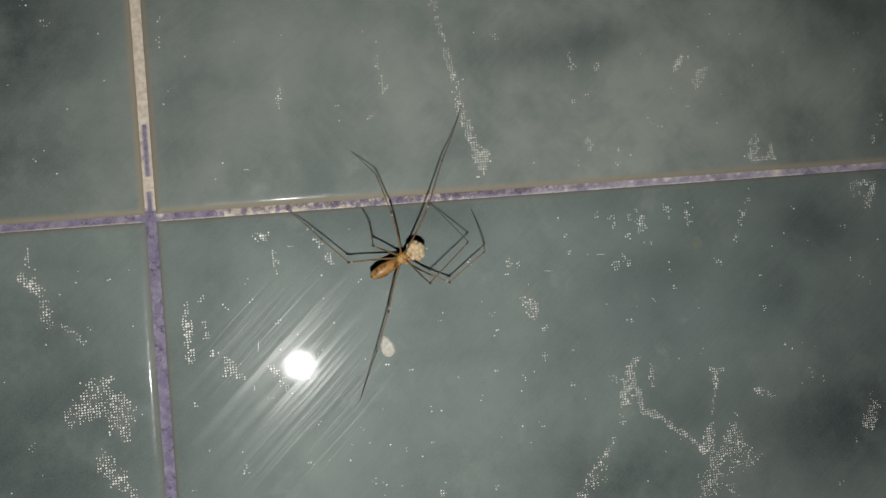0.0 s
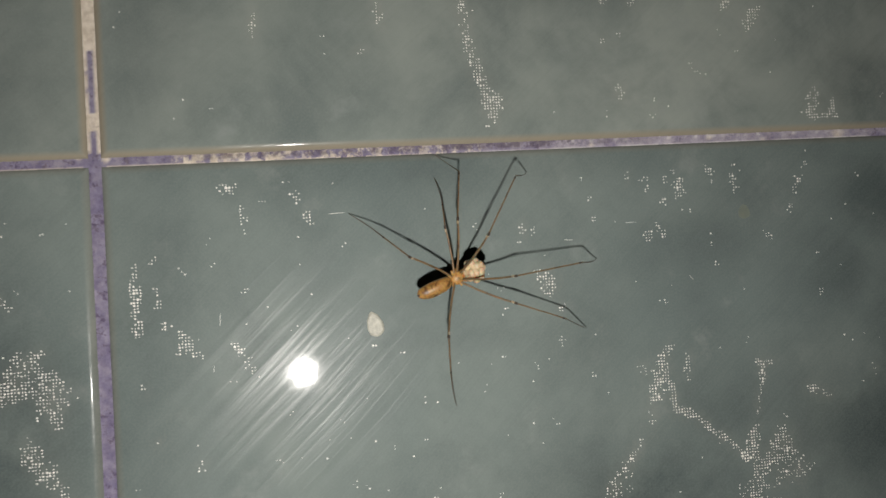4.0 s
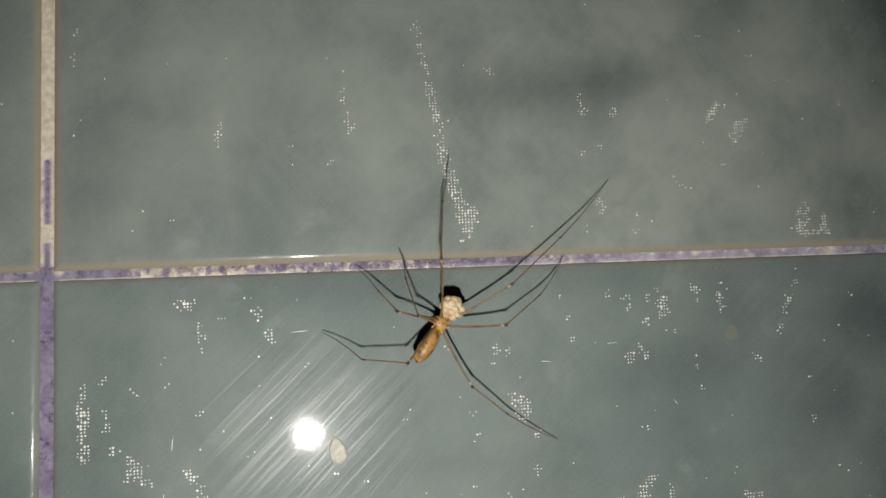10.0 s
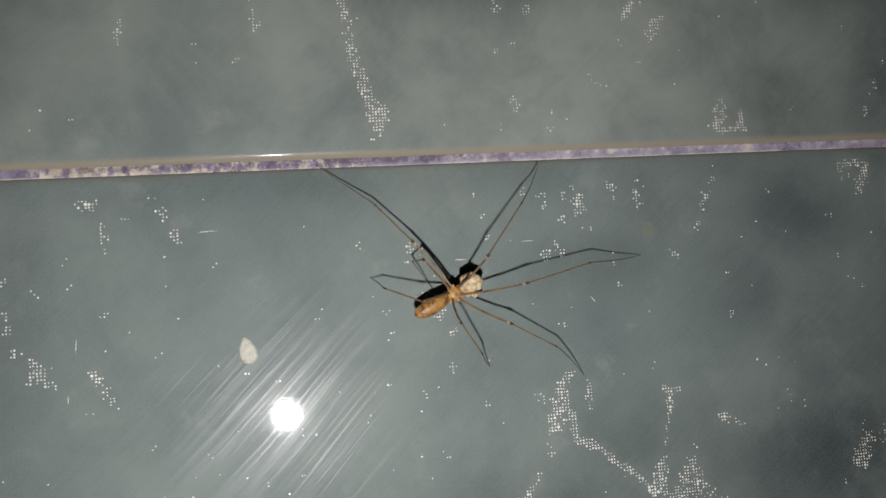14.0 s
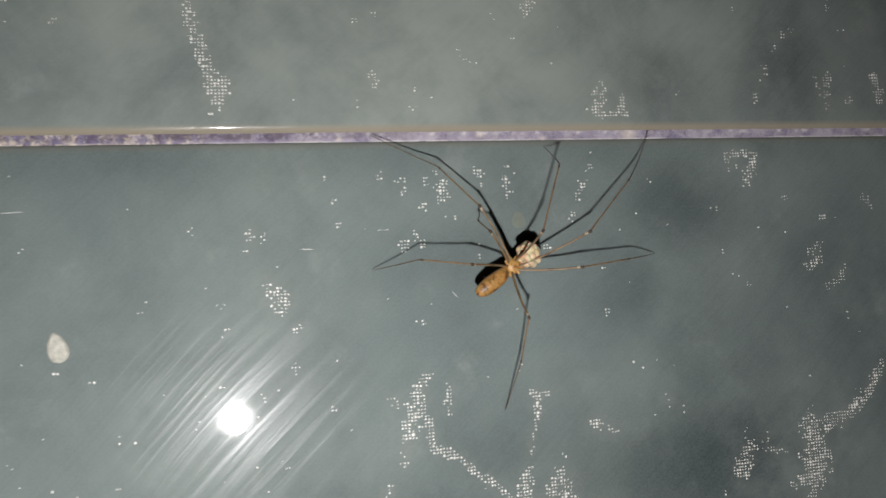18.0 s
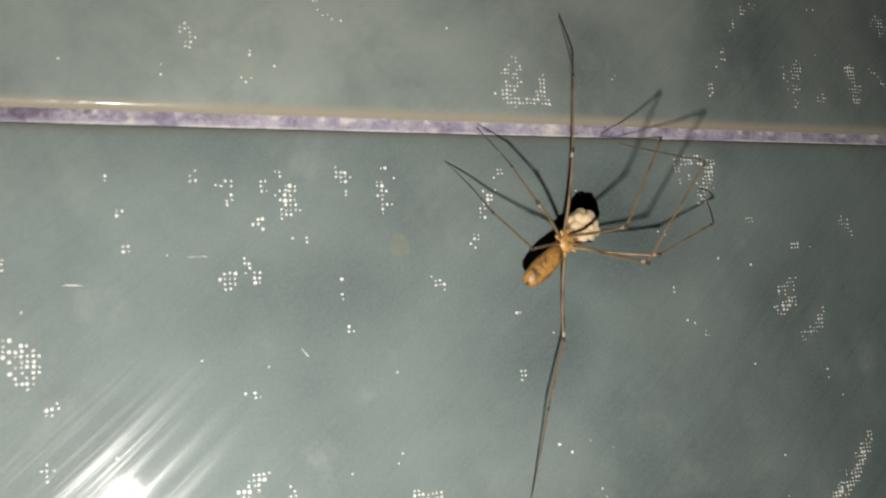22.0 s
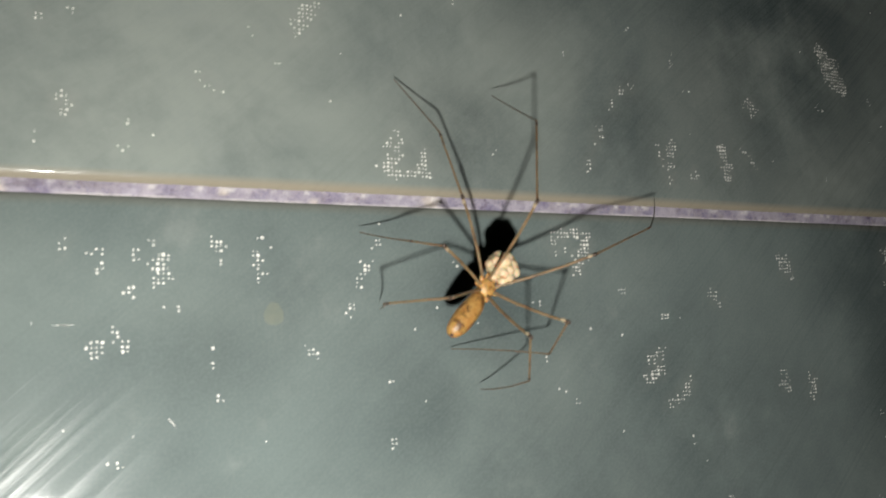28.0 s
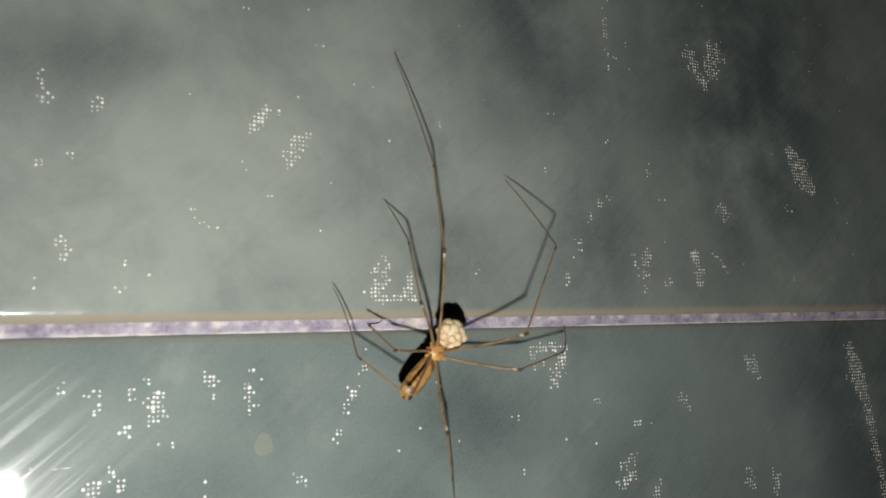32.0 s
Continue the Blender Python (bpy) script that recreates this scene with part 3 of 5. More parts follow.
dots.stroke((165.6, -5.9, 0.8), (166.7, -7.1, 0.6), fill=0.60)
dots.stroke((182.2, -21.6, 1.1), (180.0, -23.0, 1.5), (181.4, -24.4, 1.3), (179.0, -25.7, 1.3), fill=0.65)
dots.stroke((186.8, -26.0, 1.1), (186.0, -28.1, 1.6), (182.6, -29.7, 0.9), fill=0.60)
dots.stroke((235.1, -6.1, 3.5), (236.4, -11.0, 2.9), fill=0.95)
dots.stroke((236.4, -11.0, 2.2), (238.6, -17.3, 1.6), (239.5, -23.5, 1.9), (240.7, -30.7, 1.4), (241.9, -38.2, 2.6), fill=0.90)
dots.stroke((209.5, -8.2, 1.9), (210.7, -10.3, 1.6), fill=0.80)
dots.stroke((192.7, -13.0, 1.2), (194.4, -14.9, 1.2), fill=0.70)
dots.stroke((213.0, -27.4, 1.6), (212.7, -30.3, 1.1), fill=0.75)
dots.stroke((206.7, -26.9, 1.6), (207.1, -28.7, 1.0), fill=0.70)
dots.stroke((176.2, -55.3, 4.1), (176.9, -60.0, 4.8), (175.4, -67.0, 3.6), fill=0.90)
dots.stroke((180.4, -54.6, 2.4), (184.2, -53.9, 1.7), (189.0, -50.6, 1.7), (192.8, -45.6, 2.0), fill=0.75)
dots.stroke((163.5, -57.2, 2.5), (160.9, -61.9, 2.5), fill=0.75)
dots.stroke((165.2, -57.8, 1.2), (170.8, -59.6, 0.9), fill=0.60)
dots.stroke((171.4, -65.3, 1.4), (175.6, -65.0, 1.7), fill=0.70)
dots.stroke((167.1, -56.0, 0.9), (165.9, -58.9, 0.9), fill=0.50)
dots.stroke((132.8, -50.3, 1.1), (134.8, -51.6, 1.3), (137.7, -52.7, 0.5), fill=0.70)
dots.stroke((147.5, -47.2, 0.9), (148.0, -49.3, 1.1), fill=0.50)
dots.motif(5.1, -19.3, ".##. ..#. .##. .##. ##.. #... ##.# #### #### ##.# .### #### .##. .##. ###. ##.. .#.. ..## .### #### ##.# .### .##.")
dots.motif(12.1, -30.6, ".##...... .###..... .####.... ..####.#. .#####... .#####... .#.###... ##.#.###. .....##.# ........#")
dots.motif(21.7, -33.4, "###.. .##.. .#### ..##. ..#.# .....## ....##. .....#. ....#.## ......## ......#")
dots.motif(8.3, -17.1, "..# .## ##.")
dots.motif(8.7, -23.0, "##. .#. .#. ... .## .## ###")
dots.motif(13.2, -19.7, "#.. .#. ..#")
dots.motif(9.8, -28.9, "##.. .#.# ##..")
dots.stroke((6.3, -40.1, 0.8), (6.6, -41.5, 0.7), fill=0.40)
dots.stroke((104.4, -40.4, 1.0), (102.6, -43.8, 2.5), (101.7, -47.4, 3.6), fill=0.72)
dots.stroke((100.2, -48.8, 2.0), (100.9, -50.1, 1.8), fill=0.98)
dots.stroke((104.1, -47.9, 1.8), (104.7, -51.8, 1.2), fill=0.90)
dots.stroke((105.1, -52.4, 1.2), (108.5, -54.0, 1.2), (111.6, -56.9, 1.1), (115.5, -59.7, 1.0), (118.8, -63.2, 1.3), fill=0.95)
dots.stroke((107.7, -42.7, 1.1), (107.9, -47.2, 1.4), fill=0.55)
dots.stroke((99.5, -50.0, 1.0), (99.8, -54.7, 1.0), fill=0.60)
dots.stroke((120.4, -58.9, 0.7), (120.7, -66.5, 2.5), fill=0.75)
dots.stroke((125.3, -60.4, 1.7), (122.0, -65.6, 4.2), fill=0.70)
dots.stroke((130.5, -66.0, 3.7), (124.5, -68.5, 3.1), fill=0.50)
dots.stroke((119.4, -70.3, 3.7), (115.9, -75.8, 1.5), fill=0.65)
dots.stroke((124.1, -72.1, 2.0), (126.8, -76.6, 1.4), fill=0.50)
dots.stroke((97.2, -58.0, 0.9), (93.1, -63.5, 2.3), (88.8, -69.3, 1.5), (86.9, -72.9, 0.9), fill=0.62)
dots.stroke((122.7, -44.8, 1.1), (125.2, -45.1, 1.1), fill=0.75)
dots.stroke((123.5, -45.8, 0.7), (122.7, -49.7, 0.7), (121.7, -54.6, 0.8), fill=0.80)
dots.stroke((121.1, -57.4, 1.4), (119.5, -61.4, 2.4), fill=0.85)
dots.stroke((126.2, -59.8, 4.1), (127.0, -62.7, 5.2), fill=0.65)
dots.onto(TILES["lower_right"])
dots = Print()
dots.spot(-18.4, 42.3, 2.0, 2.4, 28, 0.30)
dots.sprinkle(14, -45, 4, -4, 60)
dots.onto(TILES["upper_left"])
dots = Print()
dots.sprinkle(20, -45, -70, -4, -4)
dots.stroke((-24.7, -4.9, 1.0), (-25.1, -8.4, 1.1), fill=0.60)
dots.stroke((-26.1, -10.3, 1.8), (-24.4, -12.2, 3.1), (-23.0, -14.1, 1.1), fill=0.80)
dots.stroke((-22.7, -16.4, 1.5), (-21.5, -20.6, 2.7), fill=0.60)
dots.stroke((-18.7, -20.9, 0.8), (-14.7, -25.2, 0.8), fill=0.55)
dots.stroke((-10.3, -33.1, 1.6), (-13.6, -35.8, 4.3), (-17.6, -39.7, 3.1), fill=0.62)
dots.stroke((-9.4, -38.1, 4.5), (-7.9, -45.5, 2.0), fill=0.70)
dots.stroke((-13.6, -38.9, 2.7), (-19.0, -41.3, 1.3), fill=0.60)
dots.stroke((-13.1, -48.0, 1.6), (-11.1, -52.0, 3.4), (-7.2, -57.3, 1.8), fill=0.62)
dots.stroke((-25.9, -43.4, 0.8), (-26.6, -47.4, 0.8), fill=0.45)
dots.onto(TILES["lower_left"])


def fleck(name, x, z, w, h, turn, material, thick, label, category):
    """A thin crust with an uneven outline stuck to the glaze."""
    bm = bmesh.new()
    rings = []
    for k, (r, y) in enumerate(((0.05, 1.0), (0.45, 0.9), (0.8, 1.0), (0.95, 0.6), (1.0, 0.0))):
        ring = []
        for a in np.linspace(0, 2 * math.pi, 26, endpoint=False):
            q = r * (1 + 0.10 * noise.noise((math.cos(a) * 2 + x, math.sin(a) * 2, 0)))
            taper = 1 - 0.28 * math.sin(a)
            ring.append(bm.verts.new((q * w / 2 * math.cos(a) * taper, -thick * y * (1 + 0.25 * noise.noise((q * 6 * math.cos(a), q * 2 * math.sin(a), x))), q * h / 2 * math.sin(a))))
        rings.append(ring)
    bm.faces.new(list(reversed(rings[0])))
    for p, q in zip(rings, rings[1:]):
        for i in range(26):
            bm.faces.new((p[i], p[(i + 1) % 26], q[(i + 1) % 26], q[i]))
    bmesh.ops.recalc_face_normals(bm, faces=bm.faces)
    ob = tagged(part(name, bm, material), label, category)
    ob.matrix_world = pose(x / 1000, 0.0, ZC + z / 1000, 0, -turn, 0)
    return ob


CRUST = plain_material("dried_white_splash", (0.38, 0.375, 0.32), (0.58, 0.57, 0.49), 1400, 0.55, 0.5, 0.0003)
AMBER = plain_material("faint_yellow_film", (0.150, 0.176, 0.150), (0.178, 0.196, 0.160), 900, 0.35, 0.1, 0.0001)
fleck("dried_splash", 47.6, -31.9, 0.0030, 0.0047, 14, CRUST, 0.00035, "oval dried white splash stuck to the tile", "splash")
fleck("yellow_stain", 122.2, -15.0, 0.0024, 0.0029, 5, AMBER, 0.000012, "faint yellowish stain on the tile", "stain")


def slab(name, x0, y0, z0, x1, y1, z1, material, label):
    bm = bmesh.new()
    bmesh.ops.create_cube(bm, size=1, matrix=Matrix.Translation(((x0 + x1) / 2, (y0 + y1) / 2, (z0 + z1) / 2)) @ Matrix.Diagonal((x1 - x0, y1 - y0, z1 - z0, 1)))
    return tagged(part(name, bm, material, smooth=False), label, name.split("_")[0], kind="structure")


slab("floor", -1.2, -1.8, -0.1, 1.5, 0.0, 0.0, FLOOR, "plain grey bathroom floor in the dark")
slab("ceiling", -1.2, -1.8, 2.5, 1.5, 0.0, 2.6, PLASTER, "plain pale ceiling in the dark")
slab("wall_south", -1.2, -1.9, 0, 1.5, -1.8, 2.5, PLASTER, "plain pale plaster wall in the dark")
slab("wall_west", -1.3, -1.8, 0, -1.2, 0, 2.5, PLASTER, "plain pale plaster wall in the dark")
slab("wall_east", 1.5, -1.8, 0, 1.6, 0, 2.5, PLASTER, "plain pale plaster wall in the dark")

# ---------------------------------------------------------------- the spider
# seconds, then x, z and the height over the wall in mm, and the turn of the body in degrees (0: head up)
SPIDER = [
    (0, 51.4, -13.4, 8.8, -64.0),
    (1, 53.4, -16.8, 8.8, -67.2),
    (2, 53.0, -17.6, 7.3, -67.3),
    (2.5, 53.7, -20.6, 6.8, -73.6),
    (4.5, 63.9, -25.0, 12.3, -66.6),
    (5, 65.4, -23.0, 12.9, -57.3),
    (6, 67.5, -17.9, 10.7, -44.1),
    (7, 67.0, -13.9, 9.8, -24.7),
    (8, 64.4, -11.7, 8.3, -16.5),
    (9, 63.9, -11.0, 6.8, -21.5),
    (10, 65.2, -11.3, 9.6, -36.5),
    (11, 67.3, -14.6, 16.6, -36.2),
    (12, 76.3, -16.4, 12.2, -52.4),
    (13, 80.5, -20.1, 10.5, -57.8),
    (14, 82.3, -25.0, 8.8, -65.5),
    (14.5, 83.7, -25.0, 8.7, -66.6),
    (16.5, 99.8, -29.1, 11.7, -76.3),
    (17, 104.1, -27.2, 11.1, -65.0),
    (18, 117.4, -23.6, 9.3, -56.4),
    (19, 124.1, -21.5, 7.8, -55.4),
    (20, 132.9, -20.4, 7.8, -47.6),
    (21, 137.8, -17.2, 9.0, -44.7),
    (22, 141.2, -16.2, 6.8, -50.5),
    (23, 139.6, -14.8, 8.8, -51.2),
    (24, 139.3, -15.0, 8.8, -53.0),
    (24.5, 139.3, -15.4, 8.4, -53.3),
    (26.5, 140.7, -15.9, 7.3, -52.8),
    (27, 140.5, -15.4, 7.3, -50.9),
    (27.5, 143.2, -14.9, 10.7, -45.5),
    (28, 144.2, -13.6, 14.5, -43.3),
    (29, 147.6, -8.4, 12.7, -47.8),
    (30, 148.6, -6.0, 9.2, -44.3),
    (31, 147.1, -4.7, 7.3, -41.0),
    (32, 143.1, -4.3, 8.5, -42.9),
]
LEG_A1 = [
    (0, 56.9, -3.0, 17.6, 61.5, 6.6, 11.3, 68.8, 20.0, 0.4),
    (1, 57.1, -14.7, 21.8, 66.7, -8.3, 16.6, 75.5, -3.2, 0.5),
    (2, 58.9, -6.0, 13.3, 63.3, 4.8, 8.4, 69.2, 21.7, 1.1),
    (2.5, 56.8, -14.7, 19.6, 64.8, -7.0, 16.0, 73.1, -1.5, 0.2),
    (4.5, 67.0, -18.2, 24.1, 72.8, -8.2, 19.0, 78.6, -5.6, 0.8),
    (5, 67.5, -16.2, 24.8, 73.4, -6.0, 19.8, 78.0, -3.2, 1.3),
    (6, 66.7, -14.1, 23.8, 72.9, -3.9, 19.7, 77.3, -2.8, 0.9),
    (7, 63.4, -9.1, 22.2, 67.4, 1.5, 17.4, 75.6, 3.6, 0.4),
    (8, 60.9, -3.4, 19.2, 59.4, 8.0, 14.4, 56.9, 21.0, 0.5),
    (9, 59.0, -0.8, 15.7, 55.5, 10.8, 12.6, 47.4, 23.7, 0.8),
    (10, 64.1, -0.9, 20.1, 65.9, 8.7, 13.4, 69.6, 21.0, 0.1),
    (11, 71.8, -3.3, 9.5, 75.4, 6.9, 15.7, 81.4, 17.4, 0.7),
    (12, 79.6, -10.8, 24.0, 88.4, -1.6, 20.4, 95.2, 4.5, 3.1),
    (13, 88.6, -10.6, 17.1, 96.6, -2.1, 12.3, 108.0, 9.1, 1.4),
    (14, 85.5, -20.0, 21.2, 93.3, -10.9, 16.8, 101.2, -1.5, 2.0),
    (14.5, 85.5, -20.2, 21.4, 93.0, -10.2, 17.9, 100.6, -3.0, 1.7),
    (16.5, 109.4, -19.2, 14.0, 117.9, -10.2, 12.6, 127.9, 0.6, 0.4),
    (17, 108.6, -18.5, 21.2, 116.4, -10.3, 16.0, 125.6, -2.8, 1.1),
    (18, 118.0, -19.5, 22.3, 123.1, -8.9, 18.2, 127.6, -2.4, 0.8),
    (19, 124.4, -18.5, 21.8, 129.4, -9.1, 17.1, 128.9, -2.0, 0.1),
    (20, 140.9, -7.5, 9.6, 147.4, 4.6, 10.9, 156.6, 21.3, 6.5),
    (21, 137.4, -12.8, 22.1, 145.5, -4.8, 18.3, 151.2, -1.0, 0.4),
    (22, 141.1, -16.4, 20.2, 147.6, -6.6, 18.8, 151.6, -1.0, 0.8),
    (23, 139.1, -10.9, 21.7, 146.4, -2.0, 18.8, 151.6, -0.6, 0.4),
    (24, 139.5, -9.9, 21.5, 146.1, -0.7, 18.6, 151.8, -0.3, 0.3),
    (24.5, 147.2, -3.2, 9.2, 147.7, 8.7, 13.9, 153.5, 22.6, 2.0),
    (26.5, 142.5, -6.3, 17.4, 143.9, 6.5, 15.6, 143.3, 20.9, 2.4),
    (27, 143.1, -7.2, 18.1, 143.2, 5.4, 15.7, 137.0, 18.2, 2.6),
    (27.5, 145.6, -1.2, 15.2, 146.4, 11.5, 13.2, 148.6, 26.6, 1.2),
    (28, 144.9, -5.6, 25.6, 149.0, 6.0, 20.7, 152.8, 14.8, 3.4),
    (29, 154.7, 4.1, 15.5, 160.5, 17.1, 12.0, 170.5, 37.4, 1.5),
    (30, 155.3, 6.5, 11.9, 161.0, 17.2, 8.4, 168.7, 33.2, 1.2),
    (31, 144.1, 7.3, 14.9, 142.7, 19.6, 11.7, 140.4, 35.7, 1.8),
    (32, 141.6, 8.4, 14.9, 142.3, 21.2, 11.3, 141.1, 39.3, 2.2),
]
LEG_A2 = [
    (0, 49.2, -3.7, 15.2, 47.4, 4.2, 10.4, 43.6, 11.2, 0.3),
    (1, 52.4, -12.6, 18.7, 55.6, -6.5, 11.7, 60.2, -0.1, 1.0),
    (2, 51.8, -12.9, 17.5, 54.1, -6.7, 10.7, 59.1, -1.2, 0.3),
    (2.5, 53.3, -13.1, 15.4, 56.8, -5.1, 11.3, 60.8, 0.5, 0.4),
    (4.5, 63.1, -14.9, 17.5, 63.5, -6.5, 12.5, 60.9, -1.7, 0.5),
    (5, 64.0, -13.3, 18.6, 63.4, -5.4, 12.8, 61.1, -1.1, 0.5),
    (6, 63.6, -13.2, 19.7, 62.1, -4.4, 14.8, 61.1, -1.7, 1.7),
    (7, 61.6, -11.1, 18.9, 59.6, -3.2, 13.4, 60.6, 2.1, 1.2),
    (8, 58.8, -10.7, 17.6, 57.0, -2.1, 13.2, 60.8, -1.3, 0.5),
    (9, 58.3, -9.7, 16.2, 56.4, -0.8, 12.9, 61.1, -1.1, 0.5),
    (10, 60.2, -10.2, 19.1, 59.2, -3.4, 12.1, 59.6, 2.9, 0.5),
    (11, 61.4, -8.5, 23.3, 59.9, -2.3, 15.3, 60.7, 3.3, 3.0),
    (12, 71.4, -8.4, 18.5, 66.8, -1.8, 12.7, 61.5, -1.0, 0.5),
    (13, 76.1, -11.1, 15.2, 70.1, -4.7, 10.3, 61.1, -0.8, 1.3),
    (14, 75.8, -15.9, 9.6, 70.0, -8.6, 6.2, 60.9, -0.5, 0.7),
    (14.5, 77.3, -15.7, 7.9, 70.6, -8.7, 5.8, 61.3, -0.7, 0.6),
    (16.5, 97.9, -18.8, 15.2, 98.6, -10.7, 9.6, 97.2, -0.3, 1.4),
    (17, 100.6, -17.7, 15.9, 99.4, -9.5, 10.6, 97.2, -1.0, 0.7),
    (18, 111.9, -14.1, 11.8, 106.5, -6.9, 7.8, 96.9, -0.1, 1.2),
    (19, 126.0, -11.8, 3.4, 124.5, -2.9, 7.9, 125.3, 7.7, 0.5),
    (20, 129.4, -12.5, 16.0, 129.0, -5.3, 10.9, 127.8, 0.6, 0.0),
    (21, 134.1, -11.9, 17.7, 131.1, -3.2, 13.7, 128.4, -0.8, 0.9),
    (22, 142.2, -5.0, 8.8, 143.1, 4.9, 9.1, 146.2, 15.1, 1.5),
    (23, 140.9, -4.4, 5.7, 138.8, 5.2, 8.9, 138.6, 15.9, 1.3),
    (24, 140.6, -4.7, 5.3, 138.7, 4.3, 8.9, 138.3, 15.7, 2.1),
    (24.5, 139.7, -4.3, 8.0, 139.2, 5.2, 7.6, 138.7, 16.6, 1.0),
    (26.5, 141.2, -4.5, 6.5, 140.3, 5.4, 6.5, 139.4, 17.1, 0.5),
    (27, 142.3, -4.7, 4.9, 140.6, 5.2, 6.9, 139.7, 16.7, 0.5),
    (27.5, 142.1, -3.3, 11.7, 140.9, 6.3, 9.6, 139.2, 16.7, 1.4),
    (28, 142.0, -2.4, 14.0, 141.2, 6.6, 10.3, 139.1, 16.4, 1.4),
    (29, 143.5, 0.7, 17.9, 141.8, 8.9, 13.0, 138.7, 15.5, 2.0),
    (30, 144.5, 1.0, 17.0, 142.1, 9.5, 12.8, 139.2, 15.0, 1.2),
    (31, 142.2, 0.2, 15.8, 140.4, 9.2, 12.2, 138.9, 16.7, 1.3),
    (32, 137.4, 1.8, 16.2, 138.4, 10.0, 11.2, 140.0, 17.6, 0.3),
]
LEG_A3 = [
    (0, 45.2, -10.7, 14.6, 45.2, -6.3, 9.6, 44.5, -1.3, 1.1),
    (1, 47.8, -11.6, 13.5, 46.4, -6.9, 8.9, 44.8, -1.1, 1.2),
    (2, 47.9, -12.3, 12.5, 46.4, -7.2, 8.3, 44.5, -1.0, 0.9),
    (2.5, 49.4, -14.4, 11.6, 47.2, -8.4, 8.8, 44.7, -1.8, 1.9),
    (4.5, 61.7, -16.1, 13.3, 62.2, -11.6, 8.6, 63.1, -6.2, 0.5),
    (5, 62.3, -13.6, 12.0, 61.7, -6.9, 9.7, 62.1, 0.2, 2.7),
    (6, 60.7, -12.6, 13.2, 60.2, -7.3, 9.1, 60.9, -1.2, 1.3),
    (7, 59.1, -10.3, 12.5, 56.0, -6.2, 8.0, 52.5, -0.7, 0.7),
    (8, 56.6, -9.4, 12.5, 53.7, -5.3, 8.0, 51.2, 0.2, 0.5),
    (9, 56.6, -9.1, 12.0, 53.1, -4.6, 8.6, 51.4, 0.5, 0.5),
    (10, 57.8, -9.2, 13.9, 54.6, -5.0, 9.6, 51.6, -0.1, 1.5),
    (11, 59.3, -14.3, 14.5, 60.9, -11.8, 8.8, 65.5, -13.3, 0.4),
    (12, 72.2, -10.1, 17.0, 72.0, -11.8, 10.5, 74.0, -14.4, 1.1),
    (13, 76.4, -16.8, 17.4, 76.7, -13.7, 11.3, 78.2, -10.5, 2.1),
    (14, 76.4, -19.0, 13.7, 75.9, -19.0, 7.4, 80.1, -23.4, 0.3),
    (14.5, 78.3, -18.3, 12.9, 78.0, -18.5, 6.4, 82.4, -24.3, 0.4),
    (16.5, 95.5, -23.8, 17.2, 97.0, -20.7, 11.2, 99.0, -16.1, 2.6),
    (17, 99.0, -23.6, 17.2, 99.9, -20.1, 11.5, 101.3, -15.8, 2.6),
    (18, 112.4, -18.5, 14.9, 112.2, -15.9, 8.9, 114.9, -12.0, 0.5),
    (19, 118.5, -20.2, 14.4, 116.1, -15.5, 10.2, 115.8, -12.1, 1.0),
    (20, 127.7, -17.7, 14.7, 127.2, -13.9, 9.7, 128.5, -12.4, 0.3),
    (21, 131.6, -13.1, 14.2, 128.9, -9.8, 9.6, 129.0, -12.1, 0.3),
    (22, 135.1, -12.3, 12.2, 133.6, -6.9, 8.8, 133.1, -0.6, 1.3),
    (23, 133.7, -11.0, 13.9, 133.0, -5.7, 9.9, 132.6, -0.4, 1.7),
    (24, 133.5, -12.1, 14.5, 132.3, -6.4, 10.7, 132.2, -0.7, 2.6),
    (24.5, 133.6, -12.0, 14.2, 132.1, -6.0, 11.0, 132.1, -0.5, 2.7),
    (26.5, 133.0, -12.5, 13.5, 134.0, -11.4, 7.8, 136.7, -15.5, 0.1),
    (27, 134.0, -14.2, 14.8, 134.7, -13.6, 9.0, 136.0, -15.3, 0.1),
    (27.5, 135.6, -13.0, 15.8, 137.0, -13.1, 9.3, 140.8, -15.2, 0.4),
    (28, 137.1, -9.3, 18.4, 135.3, -7.6, 12.0, 132.5, -5.0, 2.7),
    (29, 141.2, -3.6, 17.1, 138.9, -1.1, 11.4, 138.0, -0.1, 1.6),
    (30, 142.3, -3.7, 15.5, 138.4, -0.3, 11.3, 139.7, -0.1, 1.5),
    (31, 139.9, -4.0, 13.4, 137.5, -0.1, 9.6, 139.7, 0.3, 0.3),
    (32, 134.9, -3.9, 13.3, 133.9, -0.5, 8.1, 139.0, 0.6, 0.2),
]
